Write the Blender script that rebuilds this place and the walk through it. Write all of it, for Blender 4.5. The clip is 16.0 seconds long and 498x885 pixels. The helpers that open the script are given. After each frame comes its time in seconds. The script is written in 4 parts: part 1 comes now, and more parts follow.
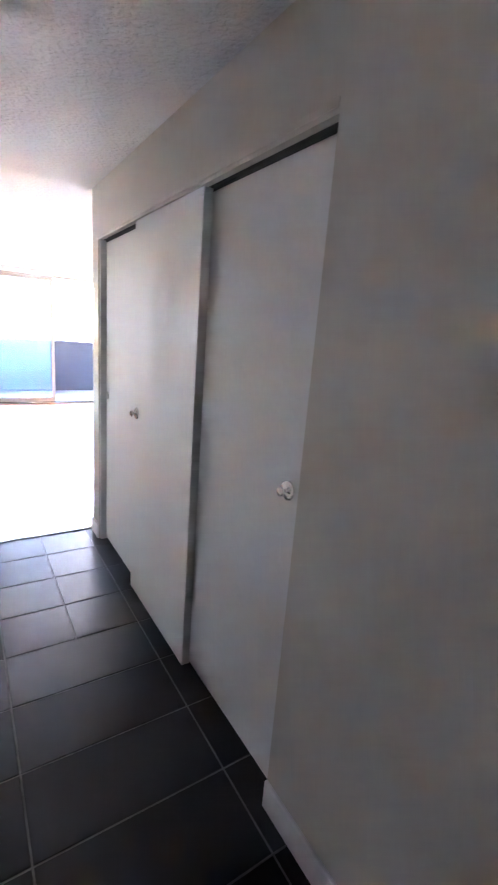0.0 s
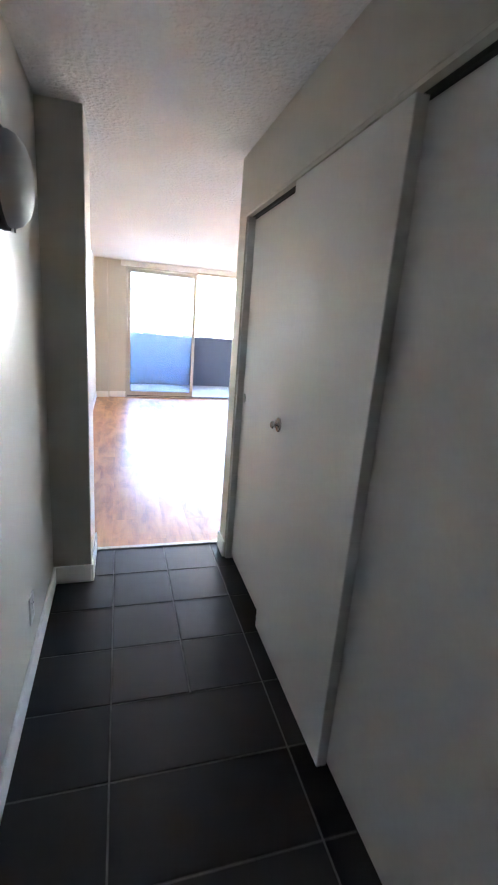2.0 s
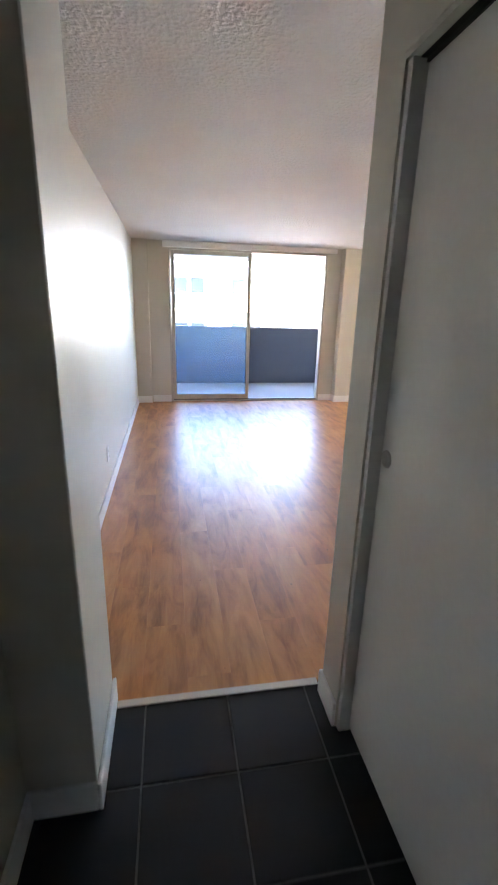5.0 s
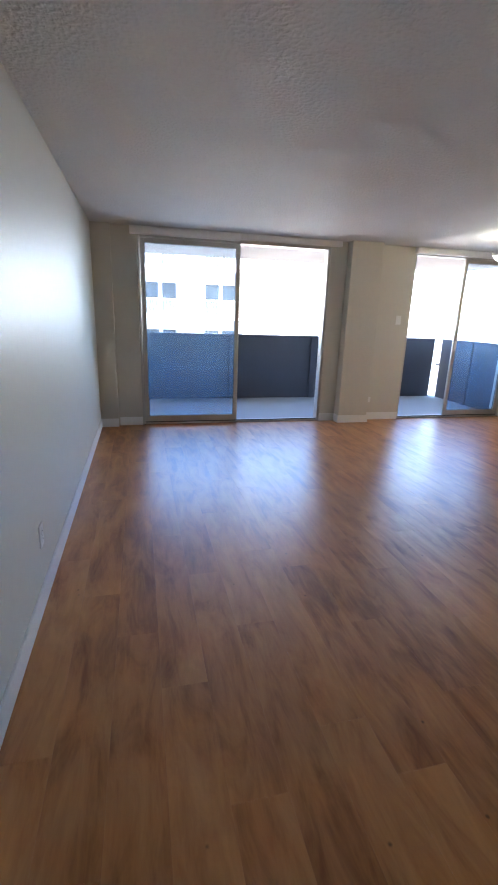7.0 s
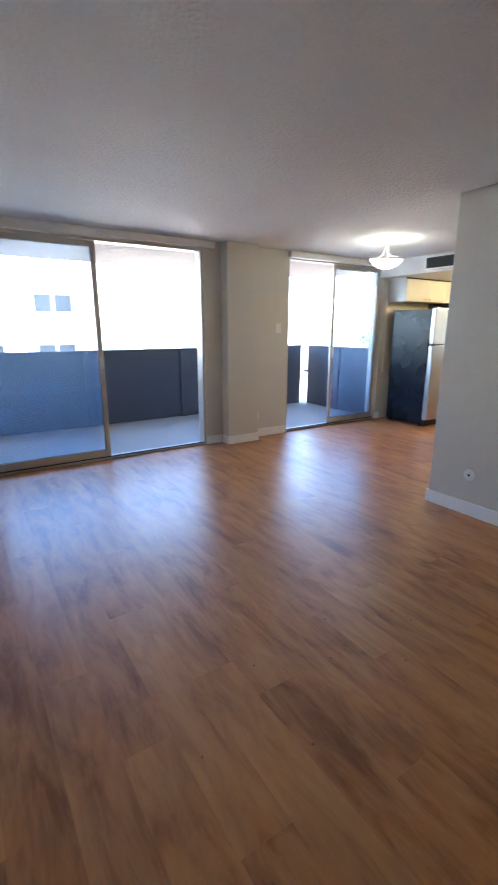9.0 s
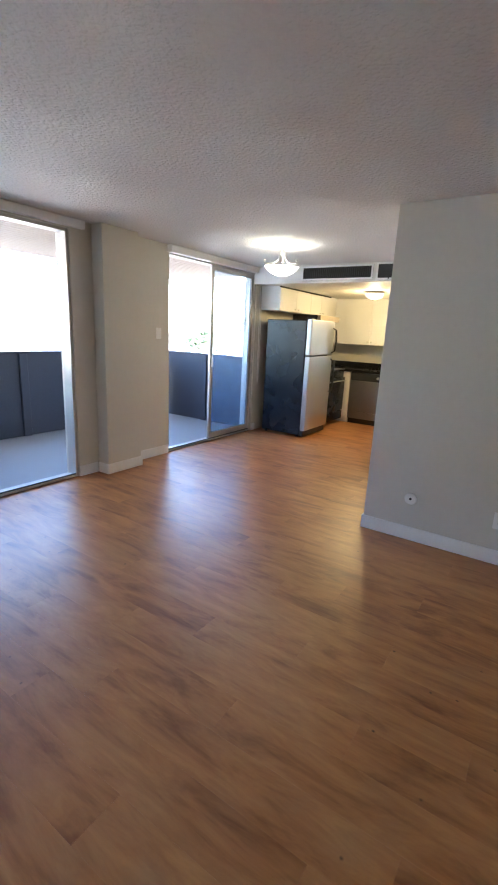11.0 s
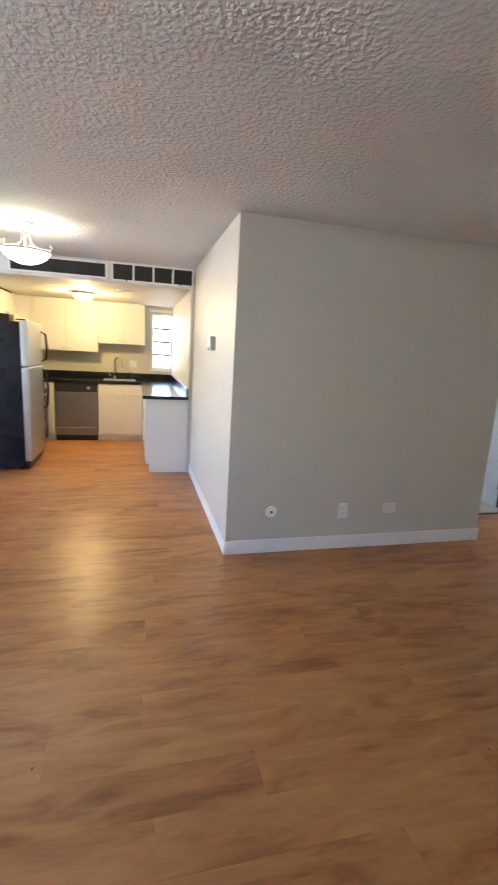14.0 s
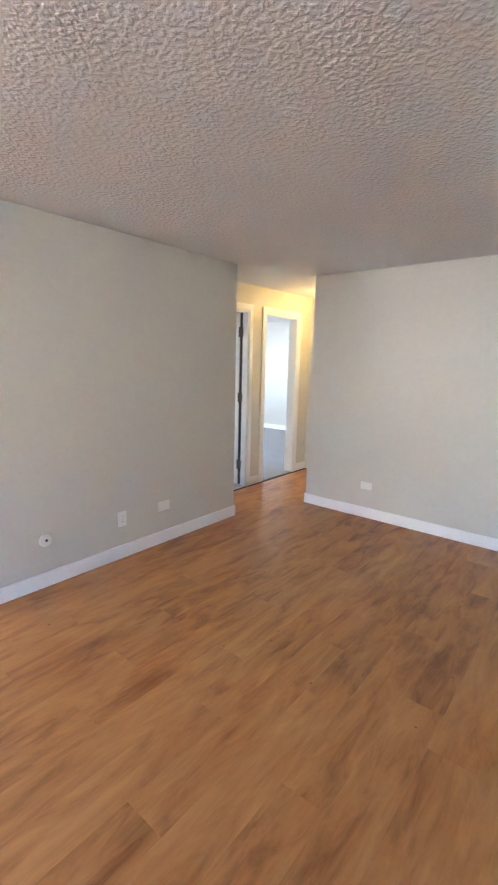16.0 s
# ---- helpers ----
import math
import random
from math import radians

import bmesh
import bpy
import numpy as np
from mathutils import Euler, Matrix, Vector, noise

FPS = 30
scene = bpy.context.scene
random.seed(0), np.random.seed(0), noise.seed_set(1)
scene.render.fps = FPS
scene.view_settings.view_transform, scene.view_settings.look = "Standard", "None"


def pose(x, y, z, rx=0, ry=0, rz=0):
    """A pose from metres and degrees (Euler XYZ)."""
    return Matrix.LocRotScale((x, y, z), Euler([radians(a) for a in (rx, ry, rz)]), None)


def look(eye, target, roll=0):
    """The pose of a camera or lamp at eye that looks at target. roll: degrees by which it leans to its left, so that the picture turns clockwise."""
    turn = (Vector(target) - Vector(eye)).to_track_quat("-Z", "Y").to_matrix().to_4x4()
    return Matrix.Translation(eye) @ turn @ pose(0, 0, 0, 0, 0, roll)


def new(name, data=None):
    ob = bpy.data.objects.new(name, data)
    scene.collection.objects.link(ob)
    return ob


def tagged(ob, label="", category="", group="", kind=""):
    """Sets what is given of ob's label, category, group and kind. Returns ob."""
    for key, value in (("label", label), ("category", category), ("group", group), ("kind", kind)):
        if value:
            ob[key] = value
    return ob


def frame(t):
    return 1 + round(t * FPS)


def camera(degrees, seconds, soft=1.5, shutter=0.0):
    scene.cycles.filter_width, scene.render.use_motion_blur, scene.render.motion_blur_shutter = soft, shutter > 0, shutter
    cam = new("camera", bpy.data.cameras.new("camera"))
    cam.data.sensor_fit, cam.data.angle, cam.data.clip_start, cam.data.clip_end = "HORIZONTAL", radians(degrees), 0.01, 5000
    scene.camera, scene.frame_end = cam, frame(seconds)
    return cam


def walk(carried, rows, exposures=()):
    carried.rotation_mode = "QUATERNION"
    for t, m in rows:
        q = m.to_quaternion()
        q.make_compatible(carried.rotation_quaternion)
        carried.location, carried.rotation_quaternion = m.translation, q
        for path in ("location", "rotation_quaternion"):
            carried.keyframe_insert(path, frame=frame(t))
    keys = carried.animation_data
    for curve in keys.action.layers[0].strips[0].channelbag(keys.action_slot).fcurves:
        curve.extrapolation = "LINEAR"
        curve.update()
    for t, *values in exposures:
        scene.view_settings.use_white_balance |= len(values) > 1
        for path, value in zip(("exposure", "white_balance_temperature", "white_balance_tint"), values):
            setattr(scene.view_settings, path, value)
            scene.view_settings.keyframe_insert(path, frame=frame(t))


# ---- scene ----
cam = camera(58.6, 16.0, soft=1.9, shutter=0.3)
PATH = [
    (0, (0.376, -0.183, 1.501), (1.443, 1.442, 1.033), 4.5),
    (0.5, (0.363, -0.177, 1.493), (1.245, 1.554, 1.018), 4.7),
    (1, (0.358, -0.131, 1.483), (1.128, 1.651, 1.003), 4.9),
    (1.5, (0.408, 0.06, 1.461), (1.084, 1.877, 0.971), 4.9),
    (2, (0.488, 0.34, 1.466), (1.046, 2.189, 0.946), 4.5),
    (2.5, (0.567, 0.617, 1.466), (1.003, 2.498, 0.947), 6.5),
    (3, (0.583, 0.734, 1.458), (0.892, 2.633, 0.91), 6.1),
    (3.5, (0.587, 0.814, 1.454), (0.828, 2.717, 0.888), 5.1),
    (4, (0.567, 1.014, 1.441), (0.813, 2.913, 0.865), 3.4),
    (4.5, (0.544, 1.295, 1.445), (0.829, 3.187, 0.862), 1.4),
    (4.7, (0.569, 1.446, 1.451), (0.875, 3.333, 0.864), 1.4),
    (6.8, (0.59, 2.822, 1.378), (1.045, 4.692, 0.833), 1.7),
    (7, (0.579, 2.948, 1.384), (1.04, 4.814, 0.833), 1.9),
    (7.5, (0.563, 3.2, 1.418), (1.063, 5.053, 0.855), 1.8),
    (8, (0.558, 3.422, 1.408), (1.124, 5.258, 0.851), 0.7),
    (8.5, (0.529, 3.688, 1.411), (1.279, 5.465, 0.884), 0.6),
    (9, (0.507, 3.901, 1.4), (1.565, 5.521, 0.896), 0.1),
    (9.2, (0.525, 3.988, 1.386), (1.694, 5.534, 0.891), 0.1),
    (11.3, (0.425, 5.178, 1.446), (2.11, 6.144, 0.969), 2.6),
    (11.5, (0.459, 5.322, 1.439), (2.191, 6.205, 0.966), 2.3),
    (12, (0.517, 5.632, 1.464), (2.337, 6.317, 1.0), 2.3),
    (12.5, (0.507, 5.921, 1.453), (2.411, 6.34, 1.008), 1.2),
    (13, (0.55, 6.178, 1.451), (2.485, 6.425, 1.012), 1.5),
    (13.5, (0.655, 6.399, 1.47), (2.607, 6.31, 1.045), 2.1),
    (14, (0.705, 6.624, 1.456), (2.601, 6.127, 1.057), 3.2),
    (14.5, (0.708, 6.792, 1.454), (2.468, 5.923, 1.07), 2.2),
    (15, (0.737, 6.847, 1.456), (2.371, 5.757, 1.078), 2.9),
    (15.5, (0.846, 6.877, 1.485), (2.288, 5.543, 1.109), 2.3),
    (16, (0.941, 6.922, 1.487), (2.185, 5.399, 1.123), 1.3),
]
EXPOSURES = [(0.0, 7.4, 5780, 25), (0.5, 7.2, 5780, 22), (1.0, 6.85, 5800, 19), (1.5, 6.75, 5830, 18), (2.5, 6.15, 6000, 15), (3.5, 5.85, 6050, 15), (4.7, 5.65, 6050, 14), (7.0, 4.40, 5620, 12),
             (9.2, 4.42, 5620, 12), (12.0, 4.42, 5850, 12), (12.5, 4.58, 5910, 12), (13.0, 4.65, 5980, 13), (14.0, 4.70, 6120, 13), (14.5, 5.05, 6130, 13), (16.0, 5.32, 6150, 14)]
walk(cam, [(t, look(eye, target, roll)) for t, eye, target, roll in PATH], EXPOSURES)

# ---- world and sun ----
SUN_EL, SUN_AZ = radians(48), radians(184)   # azimuth clockwise from +y
world = bpy.data.worlds.new("sky")
scene.world = world
world.use_nodes = True
wn = world.node_tree.nodes
sky = wn.new("ShaderNodeTexSky")
sky.sky_type = "NISHITA"
sky.sun_disc = False
sky.sun_elevation, sky.sun_rotation = SUN_EL, SUN_AZ
wn["Background"].inputs["Strength"].default_value = 0.15
world.node_tree.links.new(sky.outputs[0], wn["Background"].inputs["Color"])
sun = new("sun", bpy.data.lights.new("sun", "SUN"))
sun.data.energy, sun.data.angle, sun.data.color = 4.5, radians(0.5), (1.0, 0.95, 0.87)
toward = Vector((math.sin(SUN_AZ) * math.cos(SUN_EL), math.cos(SUN_AZ) * math.cos(SUN_EL), math.sin(SUN_EL)))
sun.matrix_world = look(toward * 60, (0, 0, 0))


def bulb(name, place, watts, color, radius):
    ob = new(name, bpy.data.lights.new(name, "POINT"))
    ob.data.energy, ob.data.color, ob.data.shadow_soft_size = watts, color, radius
    ob.location = place
    return ob


bulb("pendant_bulb", (4.60, 7.43, 2.13), 0.26, (1.0, 0.93, 0.62), 0.05)
bulb("kitchen_bulb", (7.04, 7.28, 1.965), 2.5, (1.0, 0.72, 0.30), 0.05)
bulb("corridor_bulb", (3.66, 2.05, 2.20), 0.5, (1.0, 0.66, 0.22), 0.05)
# area lamp added in the unseen bedroom window as a stand-in for sky light
bed_light = new("bedroom_sky_fill", bpy.data.lights.new("bedroom_sky_fill", "AREA"))
bed_light.data.shape, bed_light.data.size, bed_light.data.size_y = "RECTANGLE", 1.3, 0.82
bed_light.data.energy, bed_light.data.color = 2.9, (0.72, 0.86, 1.0)
bed_light.matrix_world = look((8.36, 1.5, 1.55), (6.0, 1.0, 1.2))


# ---- materials ----
def mat(name, base, rough=0.5, metal=0.0, vary=0.08, scale=3.0, fine=60.0, bump=0.0, bump_scale=120.0, rough_vary=0.08,
        per_piece=0.0, coat=0.0):
    """A painted, stone or metal surface: two scales of colour change, varied gloss and fine relief."""
    m = bpy.data.materials.new(name)
    m.use_nodes = True
    n, l = m.node_tree.nodes, m.node_tree.links
    b = n["Principled BSDF"]
    co = n.new("ShaderNodeTexCoord")
    geo = n.new("ShaderNodeNewGeometry")
    big, small = n.new("ShaderNodeTexNoise"), n.new("ShaderNodeTexNoise")
    big.inputs["Scale"].default_value, small.inputs["Scale"].default_value = scale, fine
    big.inputs["Detail"].default_value = 4
    l.new(geo.outputs["Position"], big.inputs["Vector"])
    l.new(geo.outputs["Position"], small.inputs["Vector"])
    add = n.new("ShaderNodeMath")
    add.operation = "ADD"
    l.new(big.outputs["Fac"], add.inputs[0])
    l.new(small.outputs["Fac"], add.inputs[1])
    last = add
    if per_piece:
        info = n.new("ShaderNodeObjectInfo")
        mul = n.new("ShaderNodeMath")
        mul.operation = "MULTIPLY_ADD"
        mul.inputs[1].default_value = per_piece
        l.new(info.outputs["Random"], mul.inputs[0])
        l.new(add.outputs[0], mul.inputs[2])
        last = mul
    ramp = n.new("ShaderNodeMapRange")
    ramp.inputs["From Min"].default_value, ramp.inputs["From Max"].default_value = 0.5, 1.5
    ramp.inputs["To Min"].default_value, ramp.inputs["To Max"].default_value = 1 - vary, 1 + vary
    l.new(last.outputs[0], ramp.inputs["Value"])
    tint = n.new("ShaderNodeVectorMath")
    tint.operation = "SCALE"
    tint.inputs[0].default_value = base
    l.new(ramp.outputs[0], tint.inputs["Scale"])
    l.new(tint.outputs[0], b.inputs["Base Color"])
    rr = n.new("ShaderNodeMapRange")
    rr.inputs["From Min"].default_value, rr.inputs["From Max"].default_value = 0.3, 0.7
    rr.inputs["To Min"].default_value, rr.inputs["To Max"].default_value = max(0.02, rough - rough_vary), min(1, rough + rough_vary)
    l.new(big.outputs["Fac"], rr.inputs["Value"])
    l.new(rr.outputs[0], b.inputs["Roughness"])
    b.inputs["Metallic"].default_value = metal
    b.inputs["Coat Weight"].default_value = coat
    if bump:
        tex, bm = n.new("ShaderNodeTexNoise"), n.new("ShaderNodeBump")
        tex.inputs["Scale"].default_value, tex.inputs["Detail"].default_value = bump_scale, 3
        bm.inputs["Strength"].default_value, bm.inputs["Distance"].default_value = bump, 0.004
        l.new(geo.outputs["Position"], tex.inputs["Vector"])
        l.new(tex.outputs["Fac"], bm.inputs["Height"])
        l.new(bm.outputs[0], b.inputs["Normal"])
    return m


def ceiling_mat(name):
    """White sprayed ceiling with coarse splatter relief."""
    m = mat(name, (0.71, 0.70, 0.69), 0.82, vary=0.05)
    n, l = m.node_tree.nodes, m.node_tree.links
    geo = n.new("ShaderNodeNewGeometry")
    warp = n.new("ShaderNodeTexNoise")
    warp.inputs["Scale"].default_value = 30
    mixv = n.new("ShaderNodeMix")
    mixv.data_type = "VECTOR"
    mixv.inputs["Factor"].default_value = 0.03
    vor, noi = n.new("ShaderNodeTexVoronoi"), n.new("ShaderNodeTexNoise")
    vor.feature = "SMOOTH_F1"
    vor.inputs["Scale"].default_value = 56
    noi.inputs["Scale"].default_value, noi.inputs["Detail"].default_value = 48, 6
    l.new(geo.outputs["Position"], warp.inputs["Vector"])
    l.new(geo.outputs["Position"], mixv.inputs[4])
    l.new(warp.outputs["Color"], mixv.inputs[5])
    l.new(mixv.outputs[1], vor.inputs["Vector"])
    l.new(geo.outputs["Position"], noi.inputs["Vector"])
    sub = n.new("ShaderNodeMath")
    sub.operation = "MULTIPLY_ADD"
    sub.inputs[1].default_value = -0.7
    l.new(vor.outputs["Distance"], sub.inputs[0])
    l.new(noi.outputs["Fac"], sub.inputs[2])
    clampr = n.new("ShaderNodeMapRange")
    clampr.inputs["From Min"].default_value, clampr.inputs["From Max"].default_value = 0.05, 0.45
    l.new(sub.outputs[0], clampr.inputs["Value"])
    bm = n.new("ShaderNodeBump")
    bm.inputs["Strength"].default_value, bm.inputs["Distance"].default_value = 0.52, 0.0075
    l.new(clampr.outputs[0], bm.inputs["Height"])
    l.new(bm.outputs[0], n["Principled BSDF"].inputs["Normal"])
    return m


def wood_mat(name):
    """Warm brown vinyl plank: streaked grain along the plank, darker drifts, scattered small knots."""
    m = bpy.data.materials.new(name)
    m.use_nodes = True
    n, l = m.node_tree.nodes, m.node_tree.links
    b = n["Principled BSDF"]
    co, info = n.new("ShaderNodeTexCoord"), n.new("ShaderNodeObjectInfo")
    off = n.new("ShaderNodeVectorMath")
    off.operation = "MULTIPLY_ADD"
    off.inputs[1].default_value = (37.0, 61.0, 13.0)
    l.new(info.outputs["Random"], off.inputs[0])
    l.new(co.outputs["Object"], off.inputs[2])

    def stretched(sx, sy, detail, rough=0.6):
        mp, t = n.new("ShaderNodeMapping"), n.new("ShaderNodeTexNoise")
        mp.inputs["Scale"].default_value = (sx, sy, 1)
        t.inputs["Scale"].default_value, t.inputs["Detail"].default_value = 1.0, detail
        t.inputs["Roughness"].default_value = rough
        t.inputs["Distortion"].default_value = 0.6
        l.new(off.outputs[0], mp.inputs["Vector"])
        l.new(mp.outputs[0], t.inputs["Vector"])
        return t
    drift, grain = stretched(10, 2.5, 5, 0.62), stretched(44, 5.0, 4)
    mixf = n.new("ShaderNodeMath")
    mixf.operation = "MULTIPLY_ADD"
    mixf.inputs[1].default_value = 0.26
    l.new(grain.outputs["Fac"], mixf.inputs[0])
    l.new(drift.outputs["Fac"], mixf.inputs[2])
    plankv = n.new("ShaderNodeMath")
    plankv.operation = "MULTIPLY_ADD"
    plankv.inputs[1].default_value = 0.13
    l.new(info.outputs["Random"], plankv.inputs[0])
    l.new(mixf.outputs[0], plankv.inputs[2])
    ramp = n.new("ShaderNodeValToRGB")
    e = ramp.color_ramp.elements
    e[0].position, e[0].color = 0.46, (0.24, 0.080, 0.023, 1)
    e[1].position, e[1].color = 0.90, (0.57, 0.262, 0.088, 1)
    mid = e.new(0.67)
    mid.color = (0.445, 0.183, 0.056, 1)
    l.new(plankv.outputs[0], ramp.inputs["Fac"])
    knot = n.new("ShaderNodeTexVoronoi")
    knot.inputs["Scale"].default_value = 6.5
    l.new(off.outputs[0], knot.inputs["Vector"])
    kr = n.new("ShaderNodeMapRange")
    kr.inputs["From Min"].default_value, kr.inputs["From Max"].default_value = 0.02, 0.055
    kr.inputs["To Min"].default_value = 0.28
    l.new(knot.outputs["Distance"], kr.inputs["Value"])
    mul = n.new("ShaderNodeVectorMath")
    mul.operation = "SCALE"
    l.new(ramp.outputs["Color"], mul.inputs[0])
    l.new(kr.outputs[0], mul.inputs["Scale"])
    l.new(mul.outputs[0], b.inputs["Base Color"])
    rr = n.new("ShaderNodeMapRange")
    rr.inputs["To Min"].default_value, rr.inputs["To Max"].default_value = 0.30, 0.385
    l.new(grain.outputs["Fac"], rr.inputs["Value"])
    l.new(rr.outputs[0], b.inputs["Roughness"])
    bm = n.new("ShaderNodeBump")
    bm.inputs["Strength"].default_value, bm.inputs["Distance"].default_value = 0.10, 0.002
    l.new(grain.outputs["Fac"], bm.inputs["Height"])
    l.new(bm.outputs[0], b.inputs["Normal"])
    return m


def glass_mat(name, tint, haze):
    """Thin window glass: clear with a mirror gloss and a blue haze mixed into the colour."""
    m = bpy.data.materials.new(name)
    m.use_nodes = True
    n, l = m.node_tree.nodes, m.node_tree.links
    n.remove(n["Principled BSDF"])
    tr, gl, df, tl = (n.new("ShaderNodeBsdf" + k) for k in ("Transparent", "Glossy", "Diffuse", "Translucent"))
    tr.inputs["Color"].default_value = (*tint, 1)
    gl.inputs["Roughness"].default_value = 0.02
    df.inputs["Color"].default_value = tl.inputs["Color"].default_value = (0.48, 0.68, 0.95, 1)
    lw, fr = n.new("ShaderNodeLayerWeight"), n.new("ShaderNodeMath")
    pw = n.new("ShaderNodeMath")
    pw.operation, fr.operation = "POWER", "MULTIPLY_ADD"
    pw.inputs[1].default_value = 4.0
    fr.inputs[1].default_value, fr.inputs[2].default_value = 0.6, 0.03
    l.new(lw.outputs["Facing"], pw.inputs[0])
    l.new(pw.outputs[0], fr.inputs[0])
    m1, m2, m3 = (n.new("ShaderNodeMixShader") for _ in range(3))
    noi, geo, mr = n.new("ShaderNodeTexNoise"), n.new("ShaderNodeNewGeometry"), n.new("ShaderNodeMapRange")
    noi.inputs["Scale"].default_value = 4
    l.new(geo.outputs["Position"], noi.inputs["Vector"])
    mr.inputs["To Min"].default_value, mr.inputs["To Max"].default_value = haze * 0.6, haze * 1.4
    l.new(noi.outputs["Fac"], mr.inputs["Value"])
    m3.inputs[0].default_value = 0.8
    l.new(df.outputs[0], m3.inputs[1])
    l.new(tl.outputs[0], m3.inputs[2])
    l.new(mr.outputs[0], m1.inputs[0])
    l.new(tr.outputs[0], m1.inputs[1])
    l.new(m3.outputs[0], m1.inputs[2])
    l.new(fr.outputs[0], m2.inputs[0])
    l.new(m1.outputs[0], m2.inputs[1])
    l.new(gl.outputs[0], m2.inputs[2])
    l.new(m2.outputs[0], n["Material Output"].inputs["Surface"])
    return m


def lit_glass(name, base, color, strength):
    m = mat(name, base, 0.4, vary=0.02)
    b = m.node_tree.nodes["Principled BSDF"]
    b.inputs["Emission Color"].default_value, b.inputs["Emission Strength"].default_value = (*color, 1), strength
    return m


PAINT = mat("greige_wall_paint", (0.60, 0.57, 0.495), 0.45, vary=0.03, scale=1.2, fine=25, bump=0.06, bump_scale=140, rough_vary=0.04)
CEIL = ceiling_mat("textured_ceiling")
SMOOTH_CEIL = mat("smooth_ceiling_paint", (0.72, 0.70, 0.66), 0.6, vary=0.04, bump=0.1, bump_scale=90)
TRIM = mat("white_trim_paint", (0.85, 0.845, 0.83), 0.40, vary=0.04, scale=6, bump=0.05)
DOOR = mat("white_door_paint", (0.78, 0.78, 0.76), 0.40, vary=0.035, scale=1.5, bump=0.06, bump_scale=60)
JAMB = mat("grey_white_jamb", (0.66, 0.65, 0.63), 0.5, vary=0.06)
# near-black that stands in for the shade inside gaps, slots and vents
DARK = mat("dark_gap", (0.03, 0.028, 0.025), 0.7)
WOOD = wood_mat("vinyl_plank")
UNDER = mat("floor_underlay", (0.06, 0.035, 0.02), 0.8)
TILE = mat("charcoal_floor_tile", (0.007, 0.0078, 0.009), 0.36, vary=0.25, scale=5, fine=60, bump=0.05, bump_scale=25, rough_vary=0.04, per_piece=0.4)
TILE.node_tree.nodes["Principled BSDF"].inputs["Specular IOR Level"].default_value = 0.30
GROUT = mat("grey_grout", (0.11, 0.11, 0.107), 0.9, vary=0.2, bump=0.3)
CARPET = mat("grey_carpet", (0.33, 0.32, 0.32), 0.95, vary=0.12, fine=200, bump=0.8, bump_scale=300)
BATH_TILE = mat("pale_bath_tile", (0.6, 0.6, 0.58), 0.4, vary=0.06)
ALU = mat("aluminium_frame", (0.50, 0.48, 0.44), 0.42, metal=0.55, vary=0.08, scale=9)
BRONZE = mat("dark_frame_seal", (0.05, 0.05, 0.055), 0.5)
GLASS = glass_mat("hazed_glass", (0.84, 0.90, 0.95), 0.05)
CLEAR = glass_mat("clear_glass", (0.95, 0.97, 0.97), 0.02)
PARAPET = mat("slate_parapet_paint", (0.045, 0.053, 0.075), 0.6, vary=0.14, scale=1.3, bump=0.2, bump_scale=50)
CONCRETE = mat("balcony_concrete", (0.27, 0.28, 0.29), 0.8, vary=0.10, scale=2, bump=0.4, bump_scale=40)
SOFFIT_W = mat("tan_soffit_boards", (0.33, 0.26, 0.205), 0.75, vary=0.15, scale=5, bump=0.2)
CAB = mat("white_cabinet_paint", (0.74, 0.73, 0.70), 0.38, vary=0.03, scale=2.5)
GRANITE = mat("black_granite", (0.012, 0.012, 0.013), 0.16, vary=0.5, scale=40, fine=220, rough_vary=0.05)
STEEL = mat("brushed_steel", (0.52, 0.52, 0.51), 0.34, metal=0.9, vary=0.08, scale=2.5, bump=0.03, bump_scale=220, rough_vary=0.04)
BLACK = mat("black_enamel", (0.006, 0.008, 0.014), 0.27, vary=0.15, scale=5, bump=0.05, bump_scale=160, rough_vary=0.015)
BLACK.node_tree.nodes["Principled BSDF"].inputs["Specular IOR Level"].default_value = 0.36
BLACK_P = mat("black_plastic", (0.02, 0.02, 0.02), 0.4)
CHROME = mat("chrome", (0.75, 0.75, 0.75), 0.15, metal=1.0, vary=0.03)
NICKEL = mat("brushed_nickel", (0.55, 0.53, 0.50), 0.32, metal=1.0, vary=0.05, rough_vary=0.03)
PLATE = mat("white_plastic_plate", (0.78, 0.77, 0.74), 0.4, vary=0.02)
BEIGE = mat("beige_enamel", (0.55, 0.45, 0.33), 0.4)
THERMO = mat("grey_plastic", (0.42, 0.41, 0.37), 0.45)
HINGE = mat("dark_worn_hinge", (0.12, 0.10, 0.085), 0.45, metal=0.5, vary=0.2)
DARK_STEEL = mat("dim_brushed_steel", (0.30, 0.295, 0.29), 0.40, metal=0.9, vary=0.12, scale=2.5, bump=0.03, bump_scale=220, rough_vary=0.04)
TOWER = mat("blue_grey_tower_wall", (0.32, 0.36, 0.42), 0.8, vary=0.1, scale=0.3)
OPAL = mat("unlit_opal_glass", (0.55, 0.55, 0.53), 0.58, vary=0.02, rough_vary=0.02)
LIT = lit_glass("lit_opal_glass", (0.8, 0.78, 0.7), (1.0, 0.93, 0.78), 0.30)
LIT_W = lit_glass("lit_warm_glass", (0.8, 0.75, 0.6), (1.0, 0.76, 0.36), 0.16)
STUCCO = mat("white_stucco", (0.70, 0.68, 0.64), 0.9, vary=0.06, scale=0.6, fine=8, bump=0.2, bump_scale=30)
ORANGE = mat("terracotta_stucco", (0.50, 0.25, 0.14), 0.9, vary=0.1)
